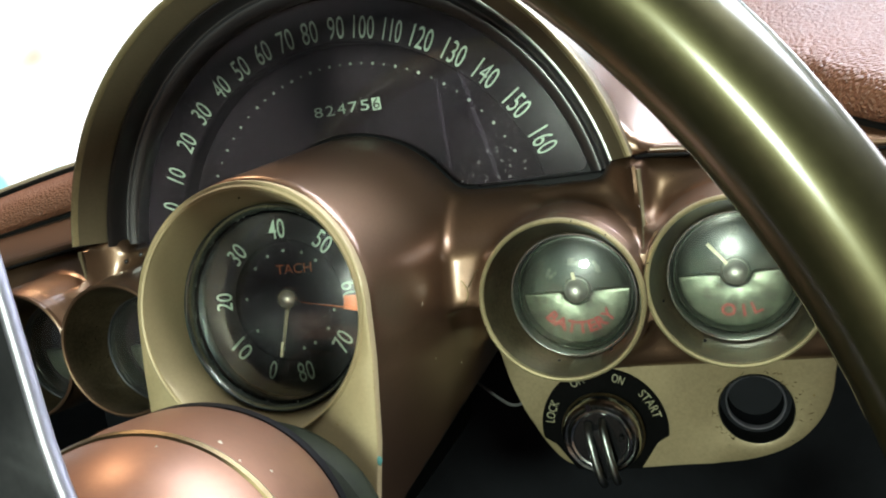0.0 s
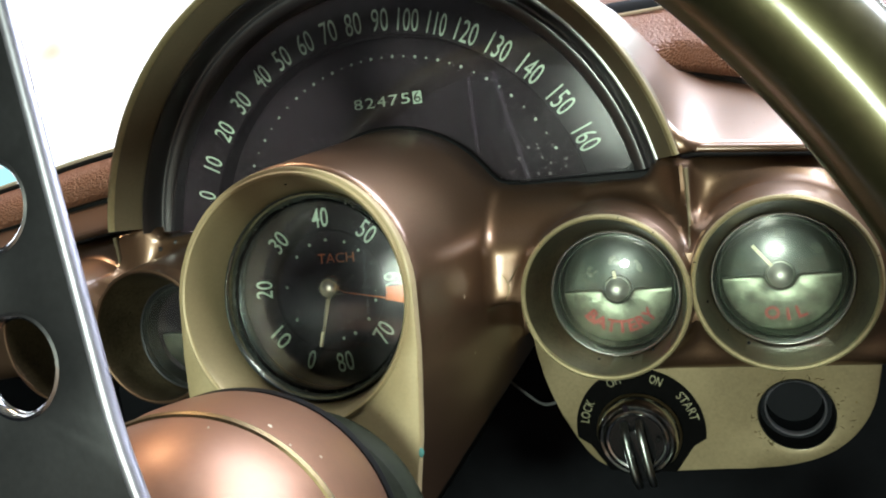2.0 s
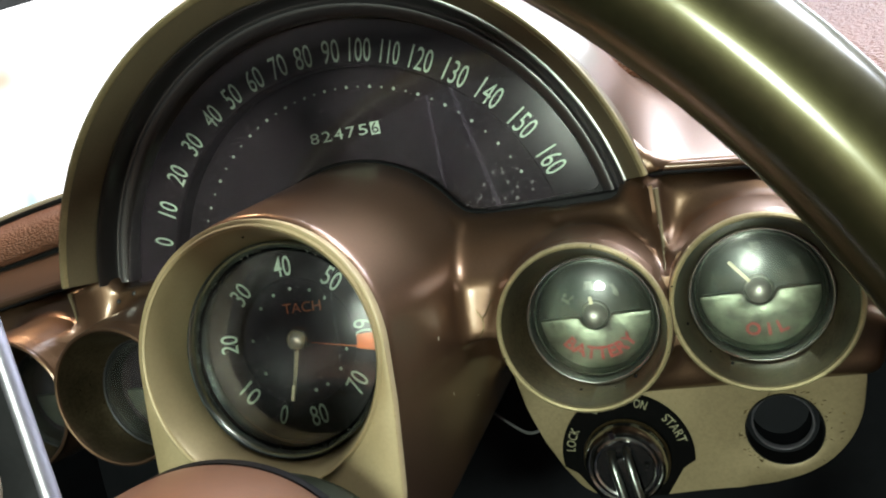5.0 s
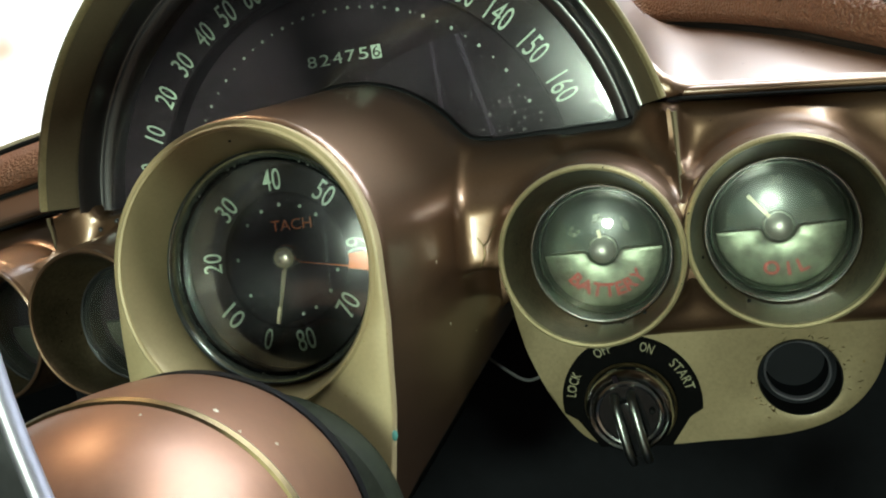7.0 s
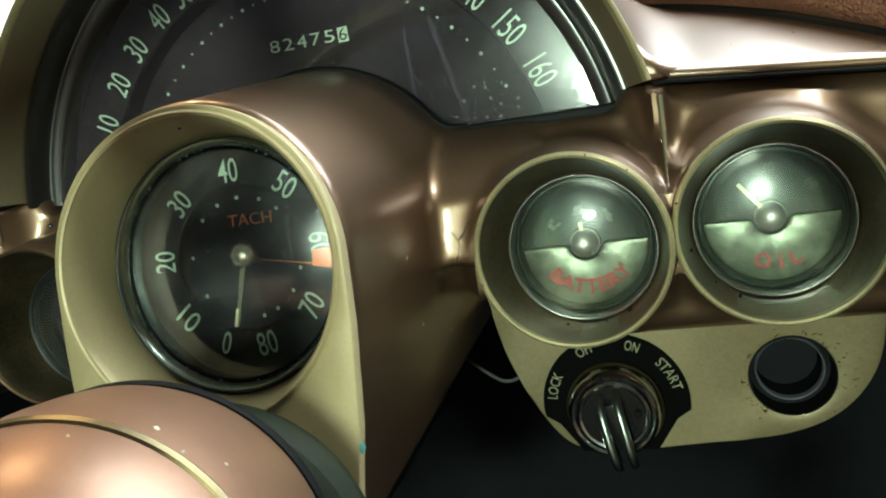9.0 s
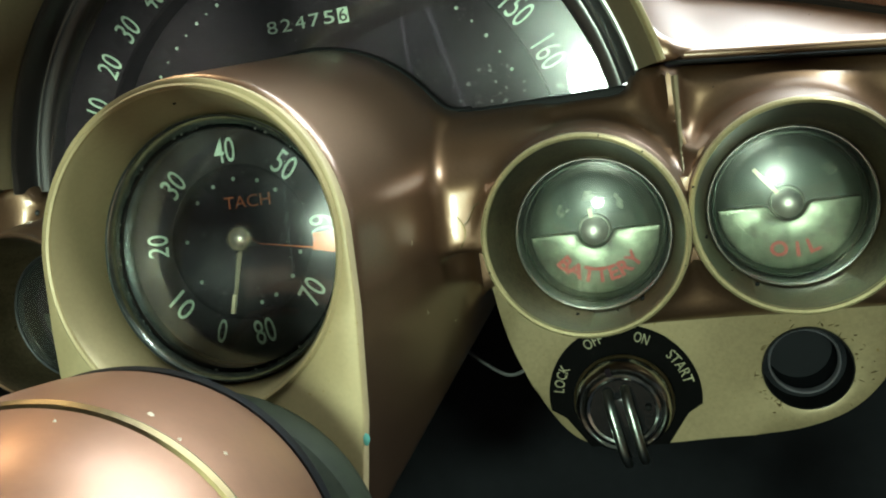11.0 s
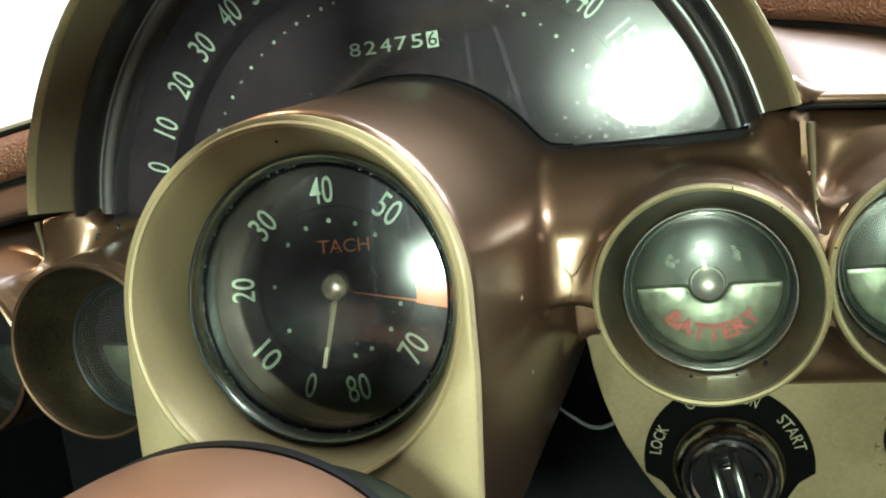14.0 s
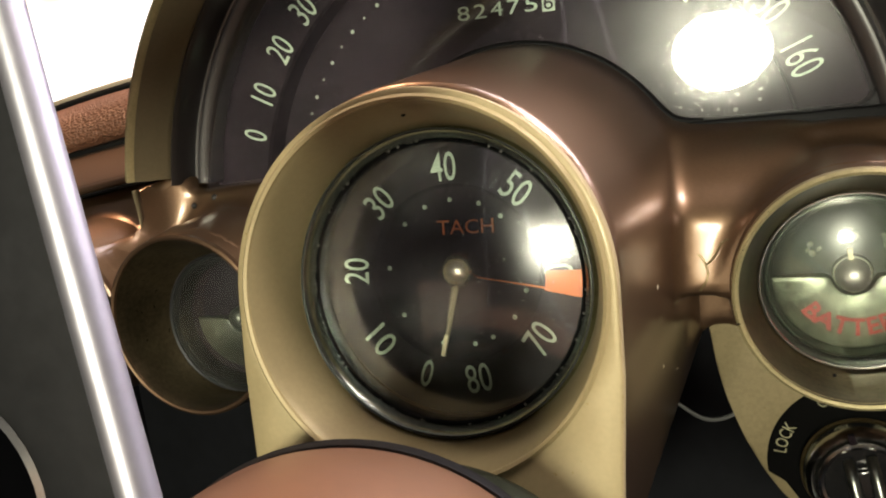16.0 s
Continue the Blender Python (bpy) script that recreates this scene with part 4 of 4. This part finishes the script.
part("pin", lathe([(0.0, 0.0166), (0.0011, 0.0160), (0.0013, 0.0145)], IF @ Matrix.Translation((0.0095, 0.0010, 0.0)), 12), RUBBER, ign)

# ---------------------------------------------------------------- steering column and wheel
def axis_frame(at, n):
    z = Vector(n).normalized()
    x = Vector((0, 0, 1)).cross(z).normalized()
    return Matrix.Translation(at) @ Matrix((x, z.cross(x), z)).transposed().to_4x4()



CF = axis_frame((-0.1124, 0.2000, 0.7516), (0.2028, -0.9567, 0.2088))
column = thing("steering_column", "copper painted bell of the steering column with a brass seam", "steering column")
bell = [(0.0500, -0.0425), (0.0532, -0.0415), (0.0540, -0.0380), (0.0542, -0.0300), (0.0538, -0.0180), (0.0526, -0.0080), (0.0514, -0.0018), (0.0500, 0.0050), (0.0468, 0.0150), (0.0415, 0.0250), (0.0340, 0.0340), (0.0240, 0.0400), (0.0180, 0.0415)]
part("bell", lathe(bell, CF, 96), COLUMN, column, "copper painted bell with paint specks")
part("seam", lathe([(0.0508, -0.0034), (0.0522, -0.0032), (0.0526, -0.0018), (0.0519, -0.0004), (0.0502, 0.0)], CF, 96), RIDGE, column, "raised tarnished brass seam")
part("gasket", lathe([(0.0480, -0.0420), (0.0538, -0.0416), (0.0545, -0.0440), (0.0536, -0.0470), (0.0480, -0.0475)], CF, 96), RUBBER, column, "black rubber joint")
part("jacket", lathe([(0.0440, -0.0440), (0.0500, -0.0480), (0.0520, -0.0560), (0.0500, -0.0660), (0.0400, -0.0800), (0.0330, -0.15), (0.0330, -0.45)], CF @ Matrix.Translation((0.010, -0.006, 0)), 96), GREEN_DARK, column, "dark green-grey collar and jacket")
wheel = thing("steering_wheel", "thin dark olive steering wheel with drilled steel spokes", "steering wheel")
WF = axis_frame((-0.1025, 0.1531, 0.7618), (0.0226, -0.9902, 0.1378))
RW, RT = 0.1958, 0.0107
part("rim", lathe([(RW + RT * math.cos(2 * math.pi * k / 28), RT * math.sin(2 * math.pi * k / 28)) for k in range(28)], WF, 160, closed=True), WHEEL, wheel, "smooth dark olive rim")
part("hub", lathe([(0.0, 0.014), (0.018, 0.013), (0.028, 0.008), (0.031, 0.0), (0.030, -0.012), (0.022, -0.020)], WF, 64), STEEL, wheel, "round steel hub")


def spoke_half(s):
    return 0.0172 - 0.1016 * (s - 0.11) + 0.9 * max(0, 0.06 - s) ** 1.6


def spoke(turn):
    m = WF @ Matrix.Rotation(radians(turn), 4, "Z")
    ss = [0.02 + (RW - 0.02) * i / 24 for i in range(25)]
    edge = [(spoke_half(s), s) for s in ss] + [(-spoke_half(s), s) for s in reversed(ss)]
    sp = part("spoke", outline(edge, m, -0.0016, 0.0016, holes=[ring_pts(0, 0.0713 + 0.0363 * k, 0.0112 - 0.0009 * k, 36) for k in range(3)], bevel=0.0005), STEEL, wheel, "brushed steel spoke with drilled holes")
    for side in (-1, 1):
        # spoke edge in a pale lilac metal, standing in for light it catches
        part("spoke_edge", tube([m @ Vector((side * (spoke_half(s) - 0.0004), s, 0.0)) for s in ss], 0.0019, 14), SATIN, sp, "rounded edge, coloured bright for the light on it")
    for k in range(3):
        r = 0.0112 - 0.0009 * k
        part("hole_rim", lathe([(r + 0.0010, 0.0017), (r + 0.0002, 0.0019), (r - 0.0005, 0.0012), (r - 0.0007, 0.0), (r - 0.0005, -0.0012), (r + 0.0010, -0.0017)], m @ Matrix.Translation((0, 0.0713 + 0.0363 * k, 0)), 40), CHROME, sp, "polished hole edge")


for turn in (6.74, 126.74, -113.26):
    spoke(turn)

# cable loop under the dash
cable = solid("cable", tube(smooth_path([(-0.085, 0.43, 0.742), (-0.070, 0.425, 0.732), (-0.060, 0.42, 0.729), (-0.050, 0.415, 0.734), (-0.040, 0.41, 0.745)]), 0.0008, 8), WIRE, "thin grey cable looping below the dash", "cable")
knob = solid("pull_knob", lathe([(0.0, 0.012), (0.004, 0.0115), (0.0066, 0.009), (0.0072, 0.006), (0.005, 0.002), (0.0035, -0.02)], face_frame(0.1035, 0.385, 0.7745, 0), 32), CHROME, "small chrome pull knob beside the switch panel", "knob")


# gold-edged joints between the instrument cluster and the dash
def front_of(x, z):
    ys = np.linspace(0.28, 0.45, 700)
    inside = dash_solid(np.full(700, x), ys, np.full(700, z)) < 0
    return float(ys[np.argmax(inside)]) if inside.any() else None


for x0, x1, side in ((0.0204, 0.0202, 1), (-0.2734, -0.2732, -1)):
    run = []
    for i in range(16):
        w = i / 15
        z = (0.8455 if side > 0 else 0.8385) + (-0.0370 if side > 0 else -0.0150) * w
        y = front_of(x0 + (x1 - x0) * w, z)
        if y:
            run.append((x0 + (x1 - x0) * w, y + 0.0006, z))
    solid("joint_strip", tube(run, [0.0012 * (1 - 0.60 * i / (len(run) - 1)) for i in range(len(run))], 8), ARCH_SHADED, "gold-painted edge of the instrument cluster", "trim", "structure")


# ---------------------------------------------------------------- chips, scratches and specks
def speck(parent, at, normal, r, material, name="paint_speck", stretch=1.0, turn=0.0):
    q = Vector(normal).to_track_quat("Z", "Y").to_matrix().to_4x4()
    m = Matrix.Translation(at) @ q @ Matrix.Rotation(radians(turn), 4, "Z") @ Matrix.Diagonal((1, stretch, 1, 1))
    rnd = random.Random(int(abs(at[0]) * 1e5) + int(at[2] * 1e4))
    bm = bmesh.new()
    rim = [bm.verts.new(m @ Vector((r * rnd.uniform(0.7, 1.2) * math.cos(a), r * rnd.uniform(0.7, 1.2) * math.sin(a), -0.0003))) for a in (2 * math.pi * k / 9 for k in range(9))]
    top = bm.verts.new(m @ Vector((0, 0, 0.00025)))
    for k in range(9):
        bm.faces.new((rim[k], rim[(k + 1) % 9], top))
    return part(name, bm, material, parent)


PALE = mat("bare_primer", (0.50, 0.44, 0.32), 0.6, 0, 0.15)
TEAL_OLD = mat("old_teal_paint", (0.10, 0.30, 0.27), 0.5, 0, 0.15)


def dash_speck(x, z, r, material, name, stretch=1.0, turn=0.0):
    y = front_of(x, z)
    if y is None:
        return
    e = 0.0008
    g = [float(dash_solid(np.array(x + dx), np.array(y + dy), np.array(z + dz)) - dash_solid(np.array(x - dx), np.array(y - dy), np.array(z - dz))) for dx, dy, dz in ((e, 0, 0), (0, e, 0), (0, 0, e))]
    speck(dash, (x, y, z), g, r, material, name, stretch, turn)


# cracked filler on the web
for run in (((-0.0563, 0.8091), (-0.0550, 0.8075), (-0.0541, 0.8054), (-0.0538, 0.8030), (-0.0544, 0.8009), (-0.0562, 0.7982)), ((-0.0541, 0.8060), (-0.0526, 0.8071), (-0.0510, 0.8096), (-0.0495, 0.8122), (-0.0476, 0.8131))):
    pts = [(x, front_of(x, z) - 0.0002, z) for x, z in run]
    part("paint_crack", tube(smooth_path(pts), 0.00032, 6), RIDGE, dash, "cracked edge in the paint")
for x, z in ((0.0330, 0.8395), (0.0500, 0.8420), (0.0262, 0.8375), (0.0700, 0.8400), (-0.0800, 0.8450), (-0.1000, 0.8700), (-0.0760, 0.8300)):
    dash_speck(x, z, 0.0005, RUBBER, "paint_chip")
for x, z, s, t in ((-0.0660, 0.7810, 6.0, 12), (-0.0655, 0.8060, 7.0, -28), (-0.0650, 0.7700, 4.0, 5)):
    dash_speck(x, z, 0.0003, PALE, "scratch", s, t)
speck(tach, TF @ Vector((0.0487, -0.0560, 0.0010)), TF.to_3x3() @ Vector((0.4, 0, 1)), 0.0009, TEAL_OLD, "old_paint_patch", 2.2)
speck(tach, TF @ Vector((0.0460, -0.0720, 0.0010)), TF.to_3x3() @ Vector((0.4, 0, 1)), 0.0007, TEAL_OLD, "old_paint_patch", 1.6)
speck(tach, TF @ Vector((-0.0015, 0.0437, -0.0050)), TF.to_3x3() @ Vector((0, -0.6, 1)), 0.0007, RUBBER, "paint_chip", 0.6)
for a, r in ((160, 0.0008), (205, 0.0006), (178, 0.0004)):
    for gx, gy, gz in GAUGES[:2]:
        aa = radians(a + (gx * 900))
        speck(dash, (gx + 0.0296 * math.sin(aa), gy + 0.0130, gz + 0.0296 * math.cos(aa)), (-math.sin(aa), -1.5, -math.cos(aa)), r, RUBBER, "dark_speck")
# worn paint round the lighter socket
for a, r, k in ((-140, 0.0175, 3.5), (-95, 0.0178, 2.5), (-60, 0.0172, 3.0), (20, 0.0172, 2.2), (75, 0.0170, 1.8), (-115, 0.0190, 2.0)):
    aa = radians(a)
    speck(panel, (0.0566 + r * math.sin(aa), 0.3949, 0.7333 + r * math.cos(aa)), (0, -1, 0), 0.0006, RIDGE, "worn_patch", k, a)
rub = random.Random(21)
for i in range(34):
    a = rub.choice((rub.gauss(-115, 28), rub.gauss(15, 40), rub.gauss(80, 25)))
    aa, r = radians(a), 0.0165 + abs(rub.gauss(0, 0.0022))
    speck(panel, (0.0566 + r * math.sin(aa), 0.3949, 0.7333 + r * math.cos(aa)), (0, -1, 0), rub.uniform(0.00018, 0.00042), RIDGE, "scratch", rub.uniform(2, 7), rub.uniform(0, 180))
# pale specks on the column bell
for at, r in (((-0.0907, 0.2226, 0.7938), 0.0010), ((-0.0800, 0.2215, 0.7935), 0.0006), ((-0.0690, 0.2300, 0.7915), 0.0007), ((-0.1000, 0.2080, 0.8000), 0.0005)):
    v = CF.inverted() @ Vector(at)
    rad = math.hypot(v.x, v.y)
    rr = float(np.interp(v.z, [h for _, h in bell][2:], [q for q, _ in bell][2:])) + 0.0002
    q = CF @ Vector((v.x / rad * rr, v.y / rad * rr, v.z))
    speck(column, q, CF.to_3x3() @ Vector((v.x / rad, v.y / rad, 0.06)), r, PALE, "paint_speck")

# chips in the paint of the cowl
for x, y, r in ((0.060, 0.405, 0.0005), (0.072, 0.432, 0.0004), (0.048, 0.420, 0.0004), (0.095, 0.402, 0.0005), (0.110, 0.398, 0.0004), (0.030, 0.450, 0.0004)):
    speck(dash, (x, y, cowl_top(x, y) + 0.0001), (0, -0.28, 1), r, RUBBER, "paint_chip", 1.3)

# two small screw heads below the driver's end of the arch
for x, z in ((-0.2455, 0.8318), (-0.2562, 0.8288)):
    y = front_of(x, z)
    if y:
        part("screw", lathe([(0.0, 0.0012), (0.0008, 0.0010), (0.0013, 0.0004), (0.0014, -0.0006)], face_frame(x, y, z, 30), 16), STEEL, dash, "tiny screw head")

# black gasket where the instrument pod meets the speedometer glass
line = []
for i in range(60):
    x = -0.205 + 0.150 * i / 59
    zs = np.linspace(0.83, 0.90, 500)
    inside = dash_solid(np.full(500, x), np.full(500, 0.3985), zs) < 0
    if inside.any():
        z = float(zs[np.where(inside)[0][-1]])
        if z > 0.8385:
            line.append((x, 0.3985, z + 0.0002))
part("pod_gasket", tube(line, 0.0013, 8), BLACK_SATIN, dash, "black gasket along the glass")
# chips on the gold rims
for gx, gy, gz in GAUGES[:2]:
    for k, deg in enumerate((-38, 22, 47, 118, 205, 262, 300)):
        aa = radians(deg + gx * 500)
        speck(dash, (gx + 0.0331 * math.sin(aa), gy - 0.0015, gz + 0.0331 * math.cos(aa)), (0, -1, 0), 0.0003 + 0.00012 * (k % 3), RUBBER, "rim_chip", 1.0 + 0.5 * (k % 2), -deg)
